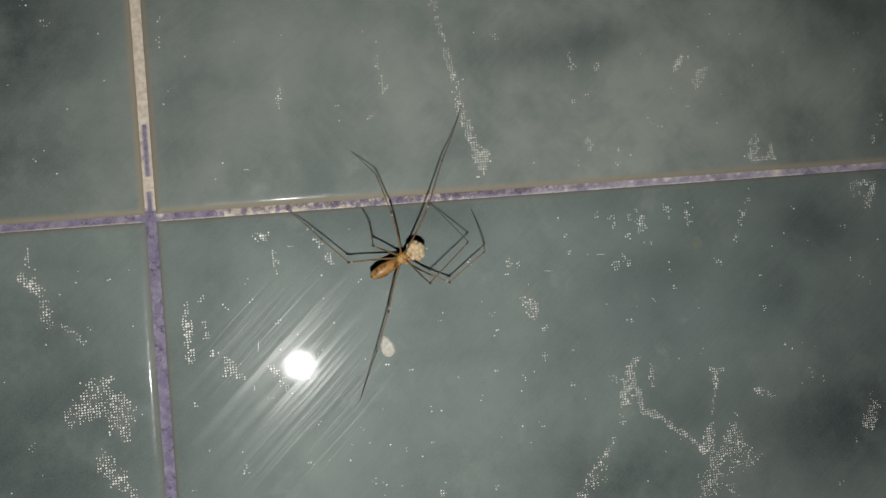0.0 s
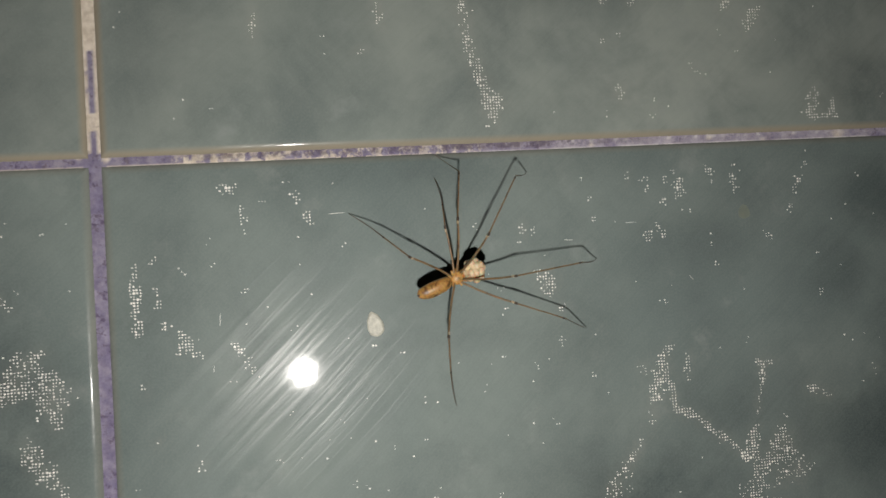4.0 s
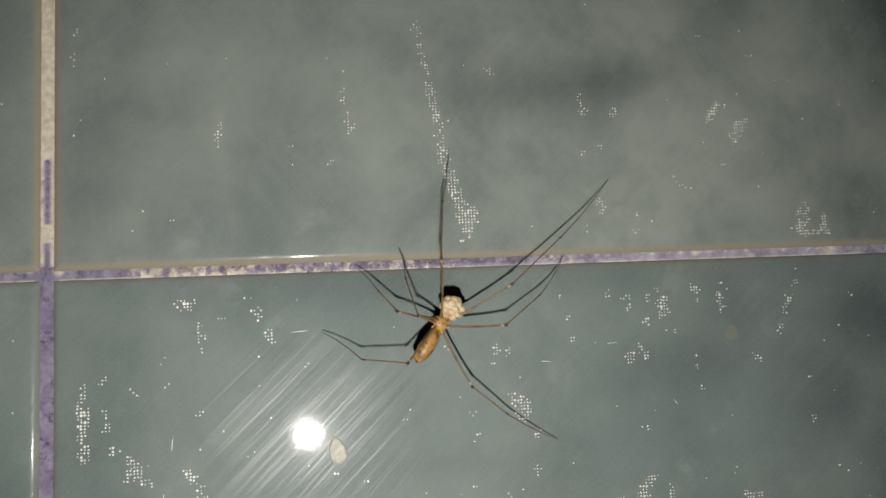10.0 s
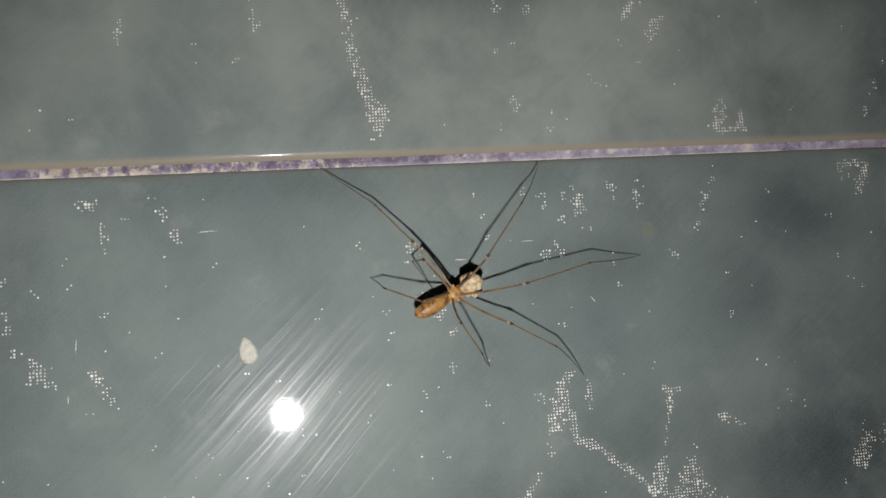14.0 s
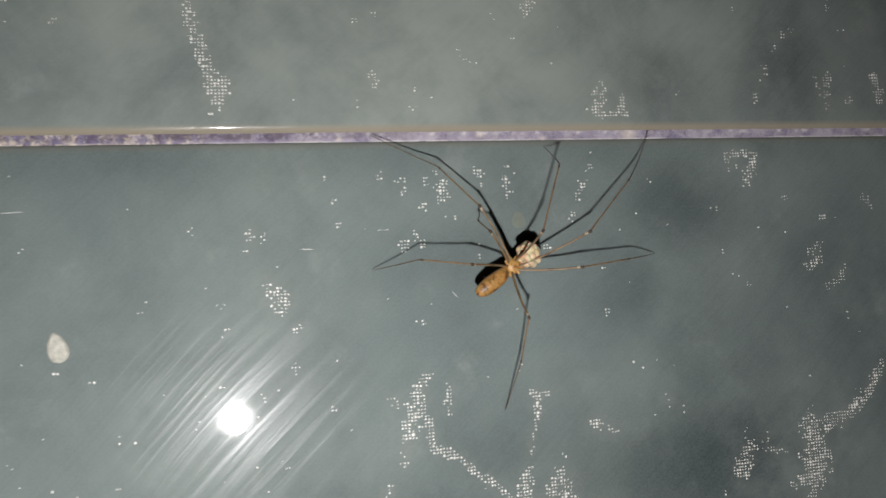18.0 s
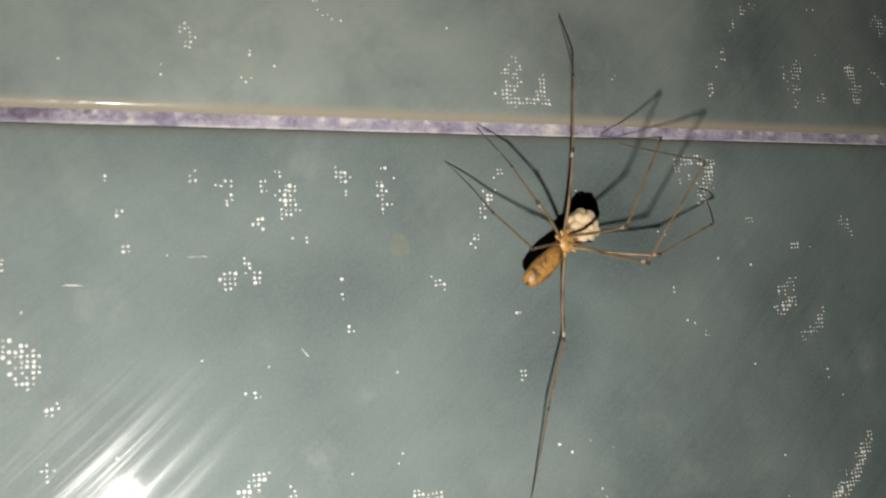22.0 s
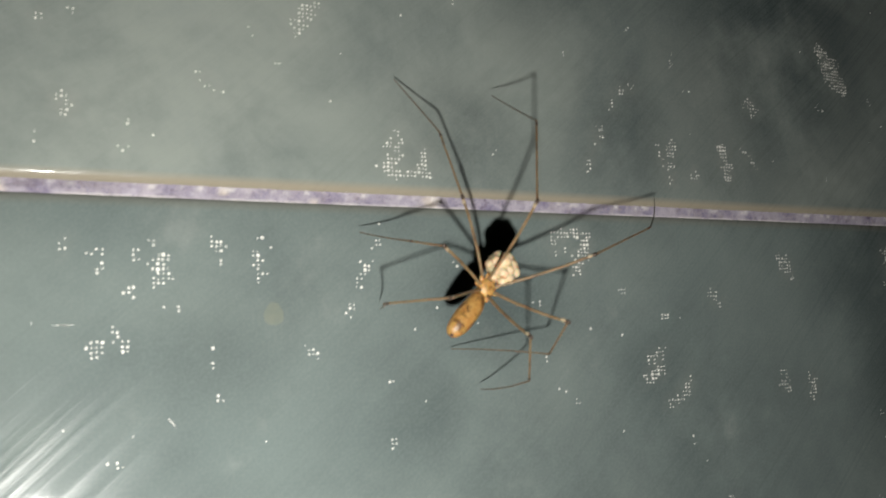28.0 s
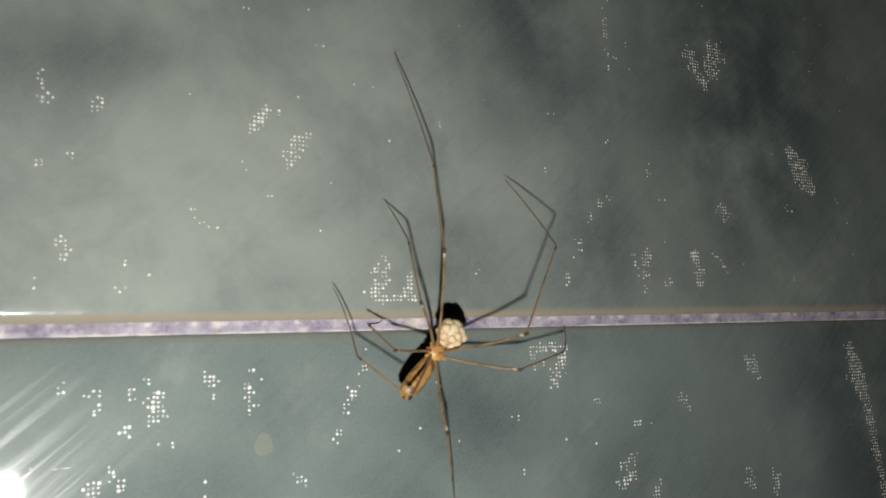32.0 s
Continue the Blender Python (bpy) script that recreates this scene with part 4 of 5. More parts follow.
LEG_A4 = [
    (0, 40.3, -13.4, 11.9, 34.7, -7.7, 9.1, 28.0, -0.1, 1.1),
    (1, 43.0, -15.5, 13.3, 37.5, -9.0, 10.8, 30.8, -2.4, 1.9),
    (2, 45.6, -17.8, 15.9, 38.8, -14.7, 12.0, 32.5, -13.1, 0.9),
    (2.5, 47.6, -20.8, 16.3, 42.7, -16.9, 10.9, 37.1, -11.5, 0.7),
    (4.5, 54.4, -21.0, 17.6, 50.2, -16.7, 11.9, 44.9, -11.7, 1.3),
    (5, 55.5, -19.4, 17.9, 51.0, -15.6, 11.9, 44.5, -11.5, 1.6),
    (6, 57.1, -18.5, 16.0, 50.4, -15.3, 12.1, 45.2, -11.3, 1.0),
    (7, 58.5, -17.4, 16.5, 51.0, -15.6, 12.4, 44.8, -11.3, 1.9),
    (8, 57.5, -16.6, 15.9, 49.9, -15.6, 12.2, 44.4, -11.0, 1.5),
    (9, 57.5, -15.7, 15.0, 49.5, -15.0, 12.2, 44.8, -10.7, 1.2),
    (10, 58.7, -17.2, 16.6, 51.2, -16.5, 12.3, 45.3, -11.3, 1.9),
    (11, 59.1, -19.0, 10.0, 51.3, -16.4, 9.7, 44.1, -10.8, 0.8),
    (12, 68.1, -18.2, 19.9, 63.8, -16.7, 13.0, 60.0, -14.6, 0.9),
    (13, 73.2, -21.0, 19.0, 66.6, -18.5, 14.1, 62.1, -16.2, 2.1),
    (14, 75.2, -26.2, 17.9, 70.2, -23.5, 12.4, 69.2, -20.9, 0.3),
    (14.5, 77.7, -25.1, 18.6, 73.3, -22.6, 12.6, 74.7, -24.3, 0.3),
    (16.5, 90.2, -28.7, 18.0, 83.4, -25.5, 13.5, 77.8, -21.6, 2.5),
    (17, 93.1, -26.4, 15.1, 85.8, -23.7, 11.6, 78.8, -20.8, 1.3),
    (18, 108.7, -23.5, 16.8, 101.1, -22.1, 13.2, 95.9, -22.6, 1.4),
    (19, 117.0, -25.2, 16.4, 111.0, -24.5, 12.6, 110.3, -23.5, 0.3),
    (20, 124.4, -23.1, 15.2, 117.5, -23.2, 10.6, 109.9, -21.8, 0.6),
    (21, 128.8, -17.1, 16.9, 127.0, -13.0, 10.9, 126.3, -7.8, 0.1),
    (22, 132.5, -17.8, 14.8, 130.9, -12.9, 9.2, 128.9, -4.9, 0.3),
    (23, 129.3, -15.7, 15.8, 128.9, -12.1, 9.6, 129.3, -5.4, -0.0),
    (24, 130.7, -18.4, 16.0, 127.3, -14.2, 10.3, 129.3, -6.4, 0.6),
    (24.5, 130.7, -18.7, 15.5, 126.5, -14.9, 9.9, 129.0, -6.6, 0.7),
    (26.5, 134.1, -22.0, 14.5, 128.0, -18.1, 10.0, 128.5, -8.2, 1.7),
    (27, 133.9, -20.4, 15.4, 127.9, -15.8, 11.1, 128.7, -7.5, 1.3),
    (27.5, 132.5, -14.4, 17.5, 129.1, -11.1, 11.8, 129.7, -6.9, 0.2),
    (28, 135.4, -15.5, 22.3, 130.4, -15.4, 15.4, 135.0, -14.9, 3.0),
    (29, 137.7, -7.8, 18.8, 133.4, -3.0, 13.1, 130.5, 3.7, 2.7),
    (30, 138.8, -5.4, 16.3, 135.3, -0.3, 11.1, 132.8, 5.6, 0.4),
    (31, 138.4, -6.4, 15.1, 133.2, -2.0, 11.7, 132.3, 3.3, 0.4),
    (32, 135.7, -9.6, 15.8, 130.2, -4.0, 11.6, 131.1, 5.5, 2.3),
]
LEG_B1 = [
    (0, 55.1, -19.2, 20.1, 64.4, -11.7, 14.5, 59.4, -0.9, 0.3),
    (1, 60.9, -20.4, 19.1, 71.4, -12.2, 15.8, 69.9, -1.6, 0.4),
    (2, 64.7, -19.2, 13.9, 77.9, -17.7, 10.3, 93.8, -14.6, 0.7),
    (2.5, 63.9, -20.8, 15.7, 76.5, -17.9, 11.2, 91.6, -15.0, 0.5),
    (4.5, 72.4, -25.6, 23.0, 85.1, -24.4, 18.3, 90.7, -23.8, 0.4),
    (5, 77.3, -19.8, 18.5, 89.2, -13.5, 15.1, 100.1, -8.7, 0.5),
    (6, 73.0, -16.3, 22.5, 82.5, -7.7, 17.2, 89.7, -1.4, 0.8),
    (7, 68.9, -11.2, 22.9, 73.4, -2.5, 14.3, 77.5, 8.1, 0.1),
    (8, 71.7, -4.4, 0.4, 77.8, 8.6, 2.2, 86.0, 26.2, 2.5),
    (9, 67.6, -9.8, 19.2, 72.3, 3.0, 17.2, 70.8, 11.6, 0.5),
    (10, 76.9, -5.4, 13.1, 87.3, 3.0, 9.5, 99.5, 14.4, 0.9),
    (11, 79.2, -11.0, 19.7, 89.6, -4.2, 13.7, 100.6, 3.6, 0.5),
    (12, 89.9, -14.4, 14.9, 103.7, -12.7, 13.3, 118.2, -11.7, 1.0),
    (13, 91.5, -19.7, 18.4, 104.0, -18.0, 12.8, 118.9, -19.3, 1.1),
    (14, 92.6, -24.4, 17.3, 105.5, -21.4, 13.2, 119.7, -19.8, 0.9),
    (14.5, 93.5, -23.4, 17.5, 106.7, -20.2, 14.3, 120.0, -19.6, 0.8),
    (16.5, 104.8, -32.3, 23.1, 117.2, -27.6, 18.7, 120.8, -20.5, 1.5),
    (17, 112.9, -29.6, 21.7, 125.3, -31.4, 27.5, 139.8, -33.2, 15.3),
    (18, 128.4, -19.1, 16.0, 137.8, -10.3, 11.9, 147.8, 0.2, 0.5),
    (19, 131.4, -21.1, 18.5, 140.1, -11.1, 15.0, 147.1, -0.2, 1.4),
    (20, 137.8, -21.5, 19.9, 146.0, -11.3, 16.7, 147.5, -1.8, 0.5),
    (21, 142.7, -18.7, 21.2, 150.8, -8.5, 18.1, 152.7, -1.4, 0.6),
    (22, 144.4, -20.2, 19.0, 151.7, -10.0, 20.3, 152.9, -2.0, 1.4),
    (23, 142.8, -18.4, 20.5, 152.4, -8.4, 20.1, 149.2, -2.5, 2.3),
    (24, 143.8, -18.3, 20.4, 152.6, -8.1, 19.1, 149.2, -2.0, 1.4),
    (24.5, 151.7, -13.6, 14.7, 164.5, -9.4, 12.0, 179.7, -3.0, 2.2),
    (26.5, 153.2, -13.2, 13.1, 166.5, -8.0, 10.3, 183.1, -1.3, 1.4),
    (27, 153.5, -13.5, 12.6, 167.0, -8.4, 10.1, 183.6, -1.0, 1.4),
    (27.5, 155.1, -11.0, 17.3, 168.5, -5.7, 14.6, 181.9, -1.3, 0.8),
    (28, 156.3, -10.2, 20.7, 169.4, -5.5, 15.8, 181.5, 2.0, 1.9),
    (29, 157.0, -6.1, 22.1, 169.7, -2.5, 16.9, 181.3, -1.3, 1.1),
    (30, 156.5, -5.8, 20.0, 169.7, -2.7, 16.2, 181.7, -0.3, 1.3),
    (31, 156.4, 0.9, 15.5, 165.5, 11.0, 12.5, 174.3, 23.5, 1.3),
    (32, 149.9, -2.5, 19.6, 157.3, 9.6, 17.3, 158.8, 21.8, 2.0),
]
LEG_B2 = [
    (0, 60.8, -19.2, 9.7, 68.9, -13.4, 11.1, 68.9, -3.3, 0.9),
    (1, 61.2, -22.5, 14.2, 70.6, -23.5, 11.1, 80.3, -22.9, 0.6),
    (2, 60.4, -22.7, 13.7, 70.1, -23.8, 11.8, 78.7, -22.8, 0.5),
    (2.5, 60.6, -26.7, 13.0, 70.4, -27.1, 11.4, 78.8, -23.2, 0.5),
    (4.5, 73.2, -30.2, 15.5, 82.2, -33.8, 13.1, 89.1, -37.6, 0.9),
    (5, 73.1, -26.6, 20.0, 80.1, -30.5, 14.1, 82.4, -34.6, 0.5),
    (6, 76.1, -19.6, 17.4, 84.5, -19.2, 12.1, 93.2, -17.7, 0.7),
    (7, 76.1, -12.1, 15.7, 82.8, -6.7, 10.8, 90.1, 0.3, 0.6),
    (8, 73.8, -10.3, 14.2, 81.7, -5.7, 10.3, 90.1, 0.2, 0.5),
    (9, 73.3, -10.2, 13.0, 81.3, -5.5, 9.8, 90.0, 0.9, 0.5),
    (10, 74.9, -12.1, 14.4, 82.5, -7.1, 10.3, 89.9, 0.3, 0.6),
    (11, 78.5, -14.3, 16.0, 85.0, -8.0, 11.9, 89.4, -0.3, 0.6),
    (12, 86.7, -18.6, 15.4, 90.5, -10.5, 11.0, 89.4, -0.9, 0.5),
    (13, 91.5, -21.6, 11.0, 93.3, -12.5, 7.8, 90.1, -0.6, 0.6),
    (14, 90.4, -30.7, 13.9, 98.9, -35.2, 11.2, 106.8, -40.9, 0.5),
    (14.5, 94.0, -28.7, 10.8, 103.3, -32.1, 12.6, 111.7, -34.8, 1.0),
    (16.5, 104.3, -35.3, 19.6, 111.5, -39.4, 14.2, 109.1, -36.5, 0.4),
    (17, 108.3, -32.1, 19.9, 114.5, -36.4, 13.7, 109.4, -35.9, 0.4),
    (18, 127.7, -24.5, 13.5, 137.2, -23.4, 11.1, 147.0, -22.0, 0.8),
    (19, 130.8, -25.6, 15.5, 140.3, -25.2, 13.0, 146.3, -21.9, 0.5),
    (20, 136.9, -23.4, 17.4, 146.5, -23.6, 14.9, 147.1, -21.8, 0.6),
    (21, 147.6, -17.4, 14.0, 156.4, -13.6, 11.8, 163.9, -8.6, 0.8),
    (22, 150.0, -18.6, 12.4, 159.1, -15.0, 11.8, 166.3, -8.5, 1.1),
    (23, 148.6, -17.1, 14.5, 157.5, -13.8, 12.2, 163.4, -7.4, 0.9),
    (24, 147.9, -17.9, 14.8, 156.7, -14.3, 12.4, 163.4, -8.9, 0.8),
    (24.5, 147.2, -18.9, 14.9, 155.9, -15.1, 12.5, 161.6, -8.3, 1.1),
    (26.5, 147.7, -20.2, 14.5, 157.1, -16.9, 11.4, 161.8, -8.2, 0.6),
    (27, 147.6, -19.6, 14.8, 157.0, -16.3, 12.0, 162.1, -8.6, 0.5),
    (27.5, 146.7, -16.3, 20.9, 152.6, -20.1, 13.5, 146.8, -20.2, 0.5),
    (28, 149.9, -18.3, 22.5, 153.0, -21.8, 13.5, 145.6, -20.2, 1.3),
    (29, 155.6, -10.7, 20.0, 163.8, -9.0, 14.0, 168.3, -6.0, 0.6),
    (30, 156.4, -8.9, 16.6, 165.3, -6.1, 12.5, 172.6, -1.2, 1.0),
    (31, 155.0, -7.2, 14.8, 164.5, -5.2, 11.8, 172.6, -1.3, 0.5),
    (32, 151.7, -6.9, 14.9, 161.2, -4.8, 11.9, 169.4, -1.0, 0.6),
]
LEG_B3 = [
    (0, 47.4, -23.9, 11.3, 44.4, -32.4, 8.2, 40.7, -42.7, 0.5),
    (1, 48.9, -27.6, 9.4, 44.9, -35.9, 7.2, 38.9, -46.1, 0.6),
    (2, 48.6, -28.7, 7.6, 44.0, -37.2, 7.6, 38.5, -47.0, 0.5),
    (2.5, 48.7, -31.4, 7.2, 43.4, -39.3, 7.5, 37.8, -49.2, 0.5),
    (4.5, 62.0, -34.4, 18.6, 63.8, -40.5, 11.5, 66.1, -47.4, 0.5),
    (5, 64.4, -32.5, 19.0, 65.4, -38.4, 11.5, 65.7, -47.3, 1.3),
    (6, 68.0, -26.6, 17.9, 75.2, -29.1, 12.0, 84.0, -30.4, 1.9),
    (7, 68.9, -23.2, 16.1, 74.9, -27.5, 9.9, 84.2, -30.8, 1.1),
    (8, 69.0, -21.0, 13.3, 76.1, -26.3, 9.4, 85.6, -31.4, 1.3),
    (9, 69.9, -20.0, 10.8, 77.1, -25.5, 7.5, 86.9, -31.9, 0.9),
    (10, 69.5, -21.8, 11.8, 76.4, -27.2, 8.0, 86.5, -32.4, 1.1),
    (11, 71.2, -25.4, 14.3, 77.9, -30.0, 9.4, 87.6, -33.4, 0.9),
    (12, 76.6, -26.0, 18.1, 80.9, -31.2, 11.4, 88.6, -35.0, 1.1),
    (13, 80.5, -26.1, 19.8, 84.3, -31.4, 12.7, 88.3, -35.5, 0.6),
    (14, 81.0, -29.9, 18.8, 85.6, -35.5, 12.6, 89.5, -37.9, 0.4),
    (14.5, 82.7, -28.5, 19.1, 87.0, -35.1, 13.5, 88.8, -36.2, 0.5),
    (16.5, 98.9, -35.9, 20.3, 95.0, -40.5, 12.7, 89.0, -36.0, 1.6),
    (17, 104.0, -36.1, 18.0, 109.4, -40.2, 11.4, 116.9, -43.0, 0.8),
    (18, 116.7, -31.7, 17.1, 117.0, -39.0, 11.1, 117.3, -47.1, 0.5),
    (19, 125.2, -30.9, 14.0, 125.3, -39.8, 10.8, 125.1, -48.8, 0.8),
    (20, 134.3, -27.8, 16.3, 136.7, -35.0, 11.2, 137.0, -42.7, 0.4),
    (21, 138.5, -26.7, 14.9, 138.6, -35.4, 11.2, 136.8, -43.3, 0.5),
    (22, 140.1, -27.8, 6.3, 136.1, -35.9, 8.4, 136.8, -46.7, 0.8),
    (23, 138.2, -26.0, 8.2, 134.8, -34.3, 10.4, 136.0, -43.1, 0.5),
    (24, 138.6, -26.6, 6.9, 134.5, -33.4, 11.5, 136.9, -40.9, 0.7),
    (24.5, 138.3, -27.1, 7.0, 133.9, -33.8, 11.6, 136.9, -40.8, 0.6),
    (26.5, 138.1, -27.3, 8.9, 133.6, -35.1, 12.2, 137.1, -40.4, 0.5),
    (27, 138.7, -27.0, 7.5, 133.8, -33.6, 12.5, 137.6, -38.0, 0.5),
    (27.5, 139.3, -25.1, 15.9, 138.8, -32.1, 10.3, 139.5, -40.2, 0.3),
    (28, 144.1, -19.9, 23.9, 148.1, -25.0, 16.5, 148.5, -25.7, 3.0),
    (29, 145.6, -15.2, 21.3, 148.4, -21.4, 14.2, 150.7, -26.0, 1.6),
    (30, 147.5, -16.2, 14.7, 148.2, -24.3, 9.6, 150.8, -34.0, 0.5),
    (31, 145.0, -15.0, 13.2, 146.1, -23.5, 10.5, 151.0, -30.2, 0.3),
    (32, 141.1, -14.9, 14.8, 144.6, -20.7, 8.9, 149.5, -28.4, 0.2),
]
LENGTHS = {"A1": (13.5, 12.7, 19.3), "A2": (10.6, 9.9, 13.3), "A3": (8.5, 6.6, 9.8), "A4": (11.0, 8.3, 12.8), "B1": (12.8, 13.8, 19.0), "B2": (10.5, 10.0, 14.4), "B3": (10.9, 9.5, 13.3)}
HIPS = {"A1": (-0.5, 0.75), "A2": (-0.75, 0.25), "A3": (-0.75, -0.25), "A4": (-0.5, -0.7), "B1": (0.55, 0.65), "B2": (0.75, 0.1), "B3": (0.5, -0.65)}
LEGS = {"A1": LEG_A1, "A2": LEG_A2, "A3": LEG_A3, "A4": LEG_A4, "B1": LEG_B1, "B2": LEG_B2, "B3": LEG_B3}
MM = 0.001


def skin_material(name, a, b, dark, scale, patch, glow=0.25):
    m = Mat(name)
    base = m.mix(m.noise(scale, 5, 0.6, lo=0.3, hi=0.7), a, b)
    base = m.mix(m.noise(scale * 0.35, 4, 0.65, lo=patch, hi=patch + 0.12), base, dark)
    return m.set(Base_Color=base, Roughness=0.42, Specular_IOR_Level=0.5, Subsurface_Weight=glow, Subsurface_Scale=0.0006, Normal=m.bump(m.noise(scale * 3, 3, 0.6), 0.25, 0.0001))


ABDOMEN = skin_material("tan_abdomen", (0.27, 0.135, 0.032), (0.40, 0.225, 0.070), (0.10, 0.046, 0.013), 1900, 0.475)
CARAPACE = skin_material("amber_carapace", (0.36, 0.19, 0.052), (0.49, 0.29, 0.095), (0.15, 0.07, 0.02), 1700, 0.54, 0.4)
EGG = skin_material("cream_egg", (0.50, 0.37, 0.215), (0.66, 0.52, 0.345), (0.30, 0.175, 0.08), 1100, 0.52, 0.4)
LEG = skin_material("straw_brown_leg", (0.145, 0.092, 0.044), (0.21, 0.143, 0.075), (0.085, 0.052, 0.025), 1200, 0.5, 0.15)
# leg ends coloured darker and greyer: the shade close to the wall, painted in
FOOT = skin_material("shaded_leg_end", (0.105, 0.080, 0.052), (0.155, 0.118, 0.078), (0.07, 0.05, 0.032), 1200, 0.5, 0.1)
JOINT_DARK = skin_material("dark_leg_joint", (0.035, 0.022, 0.014), (0.06, 0.035, 0.02), (0.02, 0.012, 0.008), 1500, 0.5, 0.0)
JOINT_PALE = skin_material("pale_leg_ring", (0.32, 0.25, 0.16), (0.42, 0.34, 0.23), (0.24, 0.18, 0.11), 1500, 0.6, 0.2)


def lathe(profile, sides, squash=1.0, wobble=0.0, bend=0.0):
    """A body of revolution along z; profile: (radius, z) in mm."""
    bm, rings, last = bmesh.new(), [], profile[-1][1]
    for r, z in profile:
        off = bend * math.sin(math.pi * z / last) if last else 0
        rings.append([bm.verts.new(((r * math.cos(a) * (1 + wobble * noise.noise((math.cos(a) * 1.3, math.sin(a) * 1.3, z * 0.9))) + off) * MM, r * squash * math.sin(a) * MM, z * MM)) for a in np.linspace(0, 2 * math.pi, sides, endpoint=False)])
    for p, q in zip(rings, rings[1:]):
        for i in range(sides):
            bm.faces.new((p[i], p[(i + 1) % sides], q[(i + 1) % sides], q[i]))
    bm.faces.new(list(reversed(rings[0])))
    bm.faces.new(rings[-1])
    return bm


def ball(r, u=10, v=7):
    bm = bmesh.new()
    bmesh.ops.create_uvsphere(bm, u_segments=u, v_segments=v, radius=r * MM)
    return bm


spider = tagged(new("cellar_spider"), "long-legged tan cellar spider carrying a cream egg sac on the tiles", "spider")
ALONG = pose(0, 0, 0, -90, 0, 0)  # lathe axis z onto the body's length y

ceph = part("cephalothorax", lathe([(0.42, -1.15), (0.88, -0.9), (1.20, -0.35), (1.24, 0.15), (1.02, 0.7), (0.66, 1.1), (0.30, 1.3)], 20, 0.62, 0.10), CARAPACE, spider, "amber carapace with a dark middle")
ceph.matrix_basis = ALONG
for sx in (-1, 1):
    for k, (ex, ey) in enumerate(((0.30, 0.0), (0.42, 0.16), (0.26, 0.20))):
        eye = part("eye", ball(0.10, 8, 6), JOINT_DARK, ceph)
        eye.location = (sx * ex * MM, -0.45 * MM, (0.72 + ey) * MM)
patch = part("thorax_mark", ball(0.3, 12, 8), JOINT_DARK, ceph, "dark brown patch")
patch.matrix_basis = pose(0, -0.50 * MM, 0.35 * MM) @ Matrix.Diagonal((1.0, 0.55, 1.35, 1))
waist = part("pedicel", lathe([(0.22, 0), (0.20, 0.4), (0.26, 0.8)], 10), CARAPACE, spider)
waist.matrix_basis = pose(0, -1.6 * MM, 0) @ ALONG
abdomen = part("abdomen", lathe([(0.20, 0.0), (0.62, 0.22), (0.96, 0.8), (1.13, 1.8), (1.21, 2.9), (1.22, 4.2), (1.12, 5.3), (0.84, 6.2), (0.44, 6.65), (0.16, 6.75)], 26, 0.95, 0.10, 0.08), ABDOMEN, spider, "long tan abdomen with brown mottling")
abdomen.matrix_basis = pose(0, -1.05 * MM, 0.05 * MM, 90, 0, 0) @ Matrix.Diagonal((1.08, 1.04, 0.97, 1))
spin = part("spinneret", lathe([(0.22, 0), (0.18, 0.25), (0.08, 0.42)], 10), JOINT_DARK, abdomen)
spin.matrix_basis = pose(0, 0.35 * MM, 6.45 * MM)
for sx in (-1, 1):
    jaw = part("chelicera", lathe([(0.26, 0), (0.28, 0.4), (0.20, 0.8), (0.08, 1.05)], 10), CARAPACE, spider)
    jaw.matrix_basis = pose(sx * 0.25 * MM, 0.85 * MM, -0.15 * MM, -80, 0, sx * 4)
    palp = part("pedipalp", lathe([(0.12, 0), (0.15, 0.5), (0.12, 1.1), (0.16, 1.6), (0.06, 1.9)], 8), LEG, spider)
    palp.matrix_basis = pose(sx * 0.62 * MM, 0.8 * MM, 0.15 * MM, -82, 0, sx * -16)

sac = part("egg_sac", ball(1.42, 18, 12), EGG, spider, "cream ball of eggs held in the jaws")
sac.location = (0, 3.3 * MM, 0.1 * MM)
sac.scale = (1.28, 1.22, 1.18)
egg_mesh = None
for k in range(26):
    h = 1 - 2 * (k + 0.5) / 26
    a, r = k * 2.39996 + random.uniform(-0.2, 0.2), math.sqrt(1 - h * h)
    if egg_mesh is None:
        first = part("egg", ball(0.62, 12, 8), EGG, sac)
        egg_mesh = first.data
    else:
        first = new("egg", egg_mesh)
        first.parent = sac
    d = 1.10 + random.uniform(-0.14, 0.10)
    first.location = (d * 1.10 * r * math.cos(a) * MM, d * 1.0 * r * math.sin(a) * MM, d * 0.95 * h * MM)
    first.scale = [random.uniform(0.85, 1.15) for _ in range(3)]


def segment(name, length, r0, r1, sides, bow, skin, label=""):
    """One leg segment from its joint along z, slightly swollen at both ends."""
    profile = [(r0 * 0.6, -0.08), (r0 * 1.15, 0.06), (r0, 0.5), (r0 * 0.6 + r1 * 0.4, length * 0.35), (r0 * 0.35 + r1 * 0.65, length * 0.7), (r1, length - 0.4), (r1 * 1.1, length - 0.08), (r1 * 0.6, length + 0.06)]
    return part(name, lathe(profile, sides, 1.0, 0.0, bow), skin, spider, label)


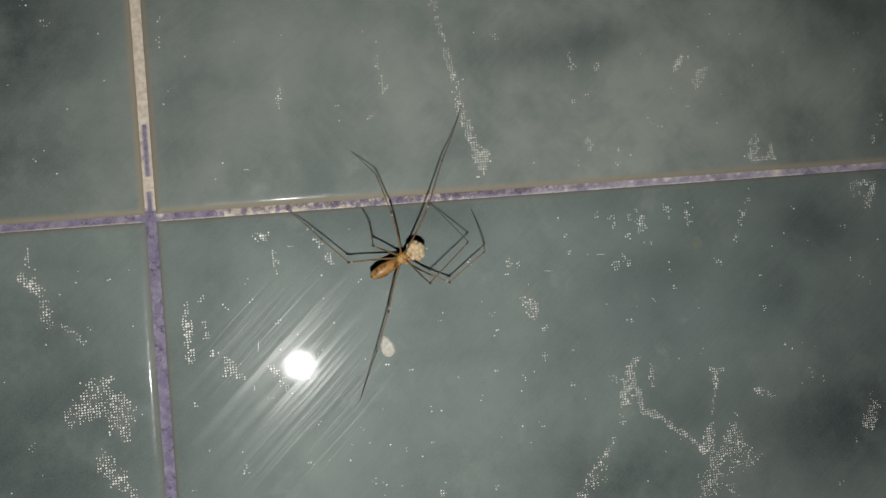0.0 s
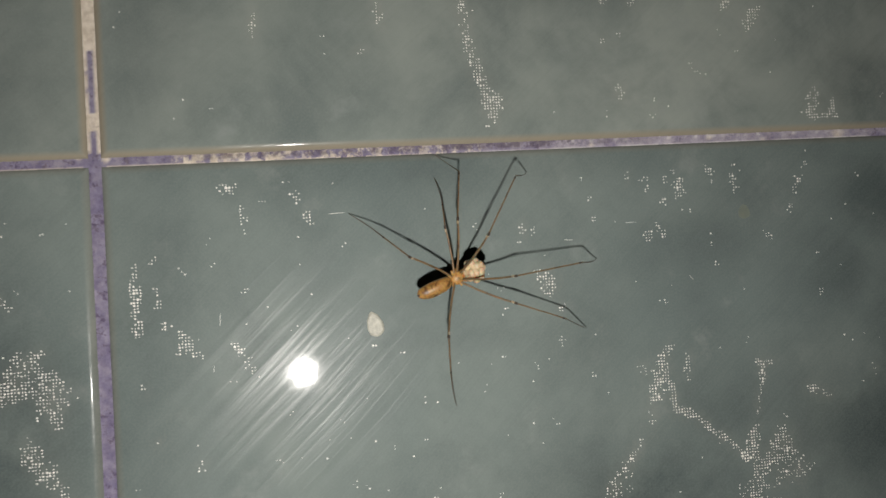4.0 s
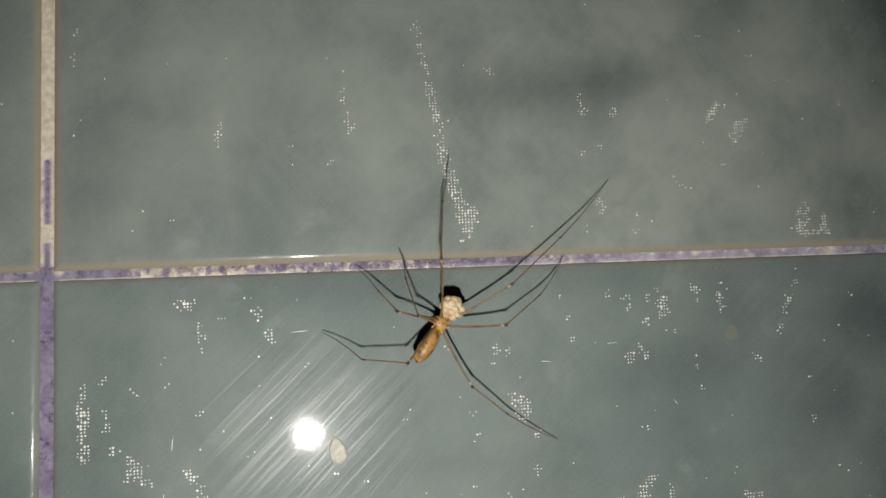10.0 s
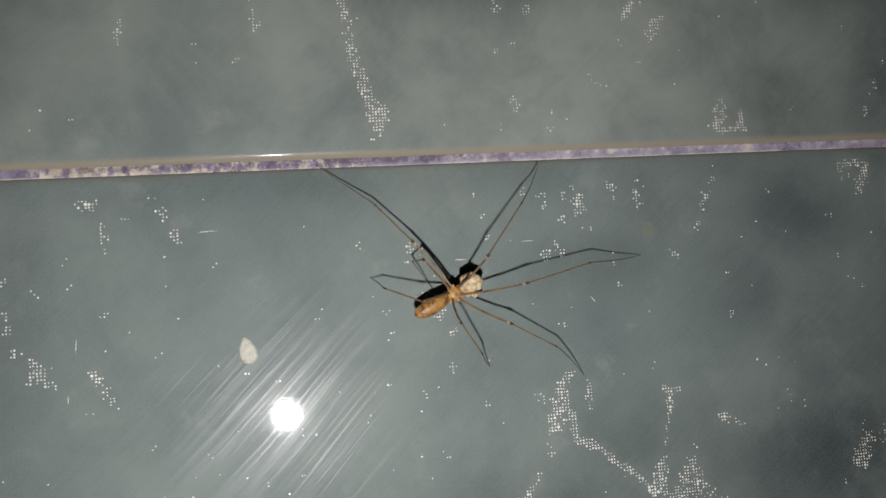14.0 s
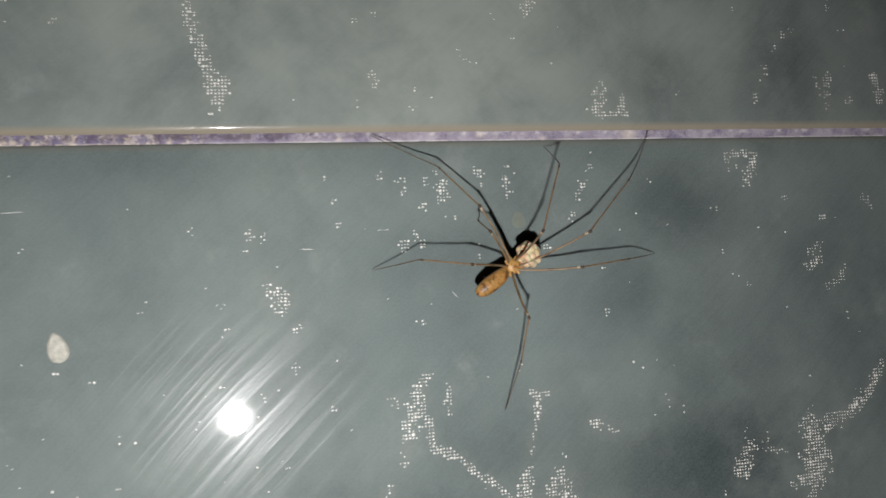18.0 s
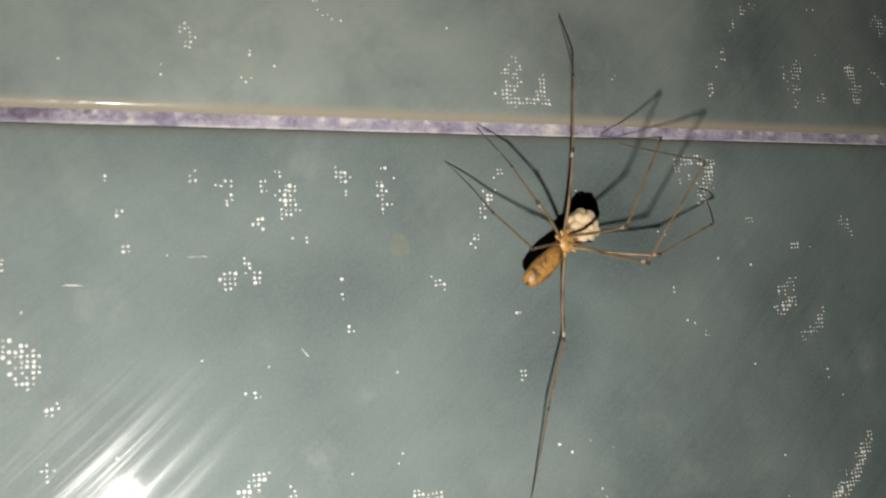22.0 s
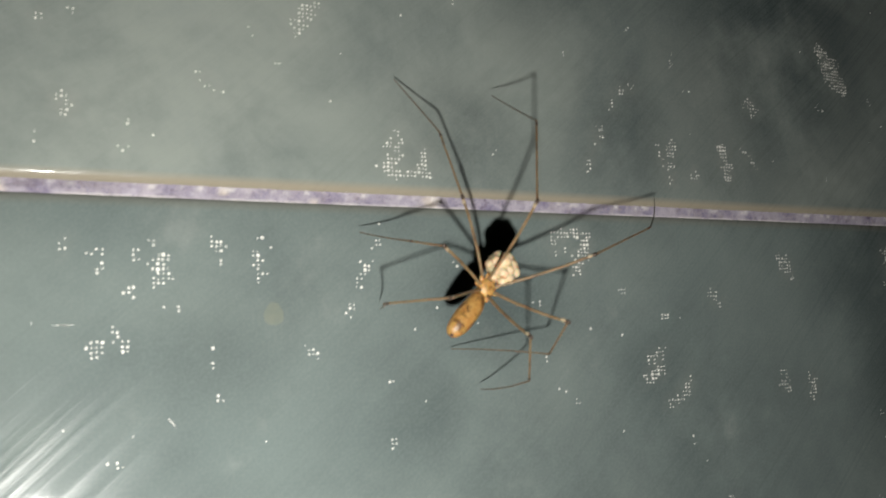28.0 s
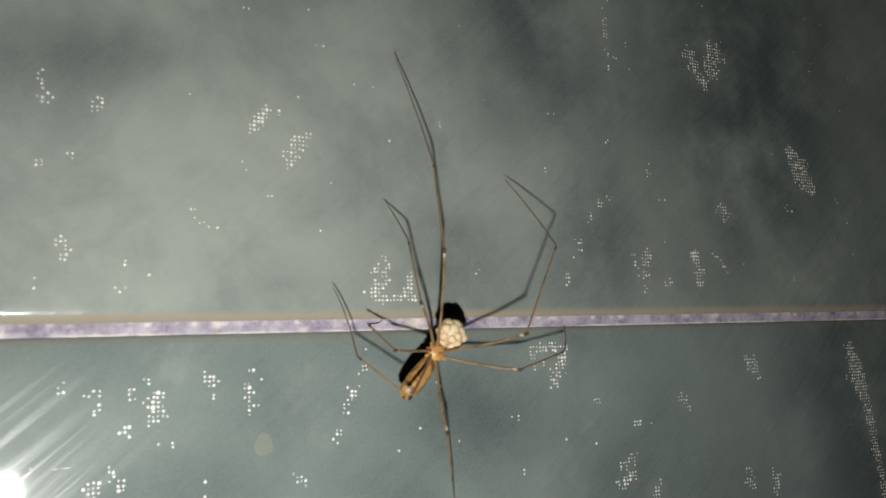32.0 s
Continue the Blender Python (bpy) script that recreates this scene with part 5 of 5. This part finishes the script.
limbs = {}
for key, (a, b, c) in LENGTHS.items():
    x, y = HIPS[key]
    coxa = part("coxa", lathe([(0.26, -0.15), (0.36, 0.2), (0.33, 0.65), (0.24, 1.05), (0.17, 1.25)], 10), CARAPACE, spider)
    coxa.matrix_basis = Matrix.Translation((x * 0.55 * MM, y * 0.7 * MM, -0.1 * MM)) @ Vector((x, y * 0.9, 0.25)).to_track_quat("Z", "Y").to_matrix().to_4x4()
    femur = segment("femur", a, 0.205, 0.160, 10, 0.25, LEG)
    tibia = segment("tibia", b, 0.138, 0.110, 9, 0.0, LEG)
    foot = segment("metatarsus", c, 0.112, 0.060, 8, 0.35, FOOT, "hair-fine leg end, dark greyish from shade painted in")
    knee = part("patella", lathe([(0.14, 0), (0.245, 0.12), (0.255, 0.45), (0.16, 0.62)], 10), JOINT_DARK, femur, "dark brown knee")
    knee.location.z = (a - 0.28) * MM
    ring = part("pale_ring", lathe([(0.16, 0), (0.212, 0.1), (0.212, 0.45), (0.16, 0.55)], 10), JOINT_PALE, femur, "whitish ring above the knee")
    ring.location.z = (a - 0.85) * MM
    band = part("dark_band", lathe([(0.11, 0), (0.165, 0.1), (0.165, 0.45), (0.11, 0.55)], 9), JOINT_DARK, tibia, "dark brown ring")
    band.location.z = (b - 0.75) * MM
    limbs[key] = (femur, tibia, foot)


def between(rows, t):
    """Glides through rows of numbers without swinging past them."""
    rows = np.array(rows, float)
    ts, v = rows[:, 0], rows[:, 1:]
    k = int(np.clip(np.searchsorted(ts, t, side="right") - 1, 0, len(ts) - 2))
    d = (v[1:] - v[:-1]) / (ts[1:] - ts[:-1])[:, None]
    same = d[1:] * d[:-1] > 0
    mean = np.where(same, 2 * d[1:] * d[:-1] / np.where(same, d[1:] + d[:-1], 1), 0)
    s = np.concatenate([d[:1], mean, d[-1:]])
    w = ts[k + 1] - ts[k]
    u = (t - ts[k]) / w
    return (2 * u**3 - 3 * u**2 + 1) * v[k] + (u**3 - 2 * u**2 + u) * w * s[k] + (3 * u**2 - 2 * u**3) * v[k + 1] + (u**3 - u**2) * w * s[k + 1]


def place(x, z, h):
    return Vector((x * MM, -h * MM, ZC + z * MM))


def walk_spider():
    """Keys the body on the wall and each leg segment in the body's space, joint to joint."""
    times = [k / 10 for k in range(int(SECONDS * 10) + 1)]
    bodies = []
    for t in times:
        x, z, h, turn = between(SPIDER, t)
        bodies.append(Matrix.Translation(place(x, z, h)) @ pose(0, 0, 0, 90, 0, 0) @ pose(0, 0, 0, 0, 0, turn))
    walk(spider, list(zip(times, bodies)))
    for key, rows in LEGS.items():
        turns = [Vector((0, 0, 1)).rotation_difference(Vector((0, 1, 0)))] * 3
        keyed = [[], [], []]
        for t, body in zip(times, bodies):
            joints = between(rows, t).reshape(3, 3)
            to_body = body.inverted()
            at = Vector((*HIPS[key], 0.15)) * MM
            for n in range(3):
                aim = (to_body @ place(*joints[n]) - at).normalized()
                turns[n] = (turns[n] @ Vector((0, 0, 1))).rotation_difference(aim) @ turns[n]
                keyed[n].append((t, Matrix.Translation(at) @ turns[n].to_matrix().to_4x4()))
                at = at + aim * LENGTHS[key][n] * MM
        for ob, poses in zip(limbs[key], keyed):
            walk(ob, poses)


# ---------------------------------------------------------------- the phone's torch, carried under the lens
m = Mat("white_torch_led")
m.set(Base_Color=(1, 1, 1), Emission_Color=(1.0, 0.97, 0.91), Emission_Strength=TORCH)
LED = m.m
BLACK = plain_material("black_plastic", (0.02, 0.02, 0.02), (0.03, 0.03, 0.03), 300, 0.4)
torch = tagged(new("phone_torch"), "small round white phone torch, switched on", "torch")
LED_R = 0.0019
bm = bmesh.new()
bmesh.ops.create_uvsphere(bm, u_segments=24, v_segments=14, radius=LED_R)
bmesh.ops.delete(bm, geom=[v for v in bm.verts if v.co.z > 1e-6], context="VERTS")
for v in bm.verts:
    v.co.z *= 0.3
part("led", bm, LED, torch, "glowing white diode")
bm = bmesh.new()
rim_profile = [(0.0019, 0.0), (0.0023, 0.0001), (0.0025, 0.0001), (0.0027, 0.0005), (0.0027, 0.003), (0.0, 0.003)]
rings = [[bm.verts.new((r * math.cos(a), r * math.sin(a), h)) for a in np.linspace(0, 2 * math.pi, 28, endpoint=False)] for r, h in rim_profile[:-1]]
for p, q in zip(rings, rings[1:]):
    for i in range(28):
        bm.faces.new((p[i], p[(i + 1) % 28], q[(i + 1) % 28], q[i]))
bm.faces.new(rings[-1])
part("bezel", bm, BLACK, torch)


def motions():
    walk_spider()
    walk(torch, [(t, pose(x, y, z, rx, ry, rz) @ pose(0.0015, -0.0255, -0.004)) for t, x, y, z, rx, ry, rz in PATH])


motions()
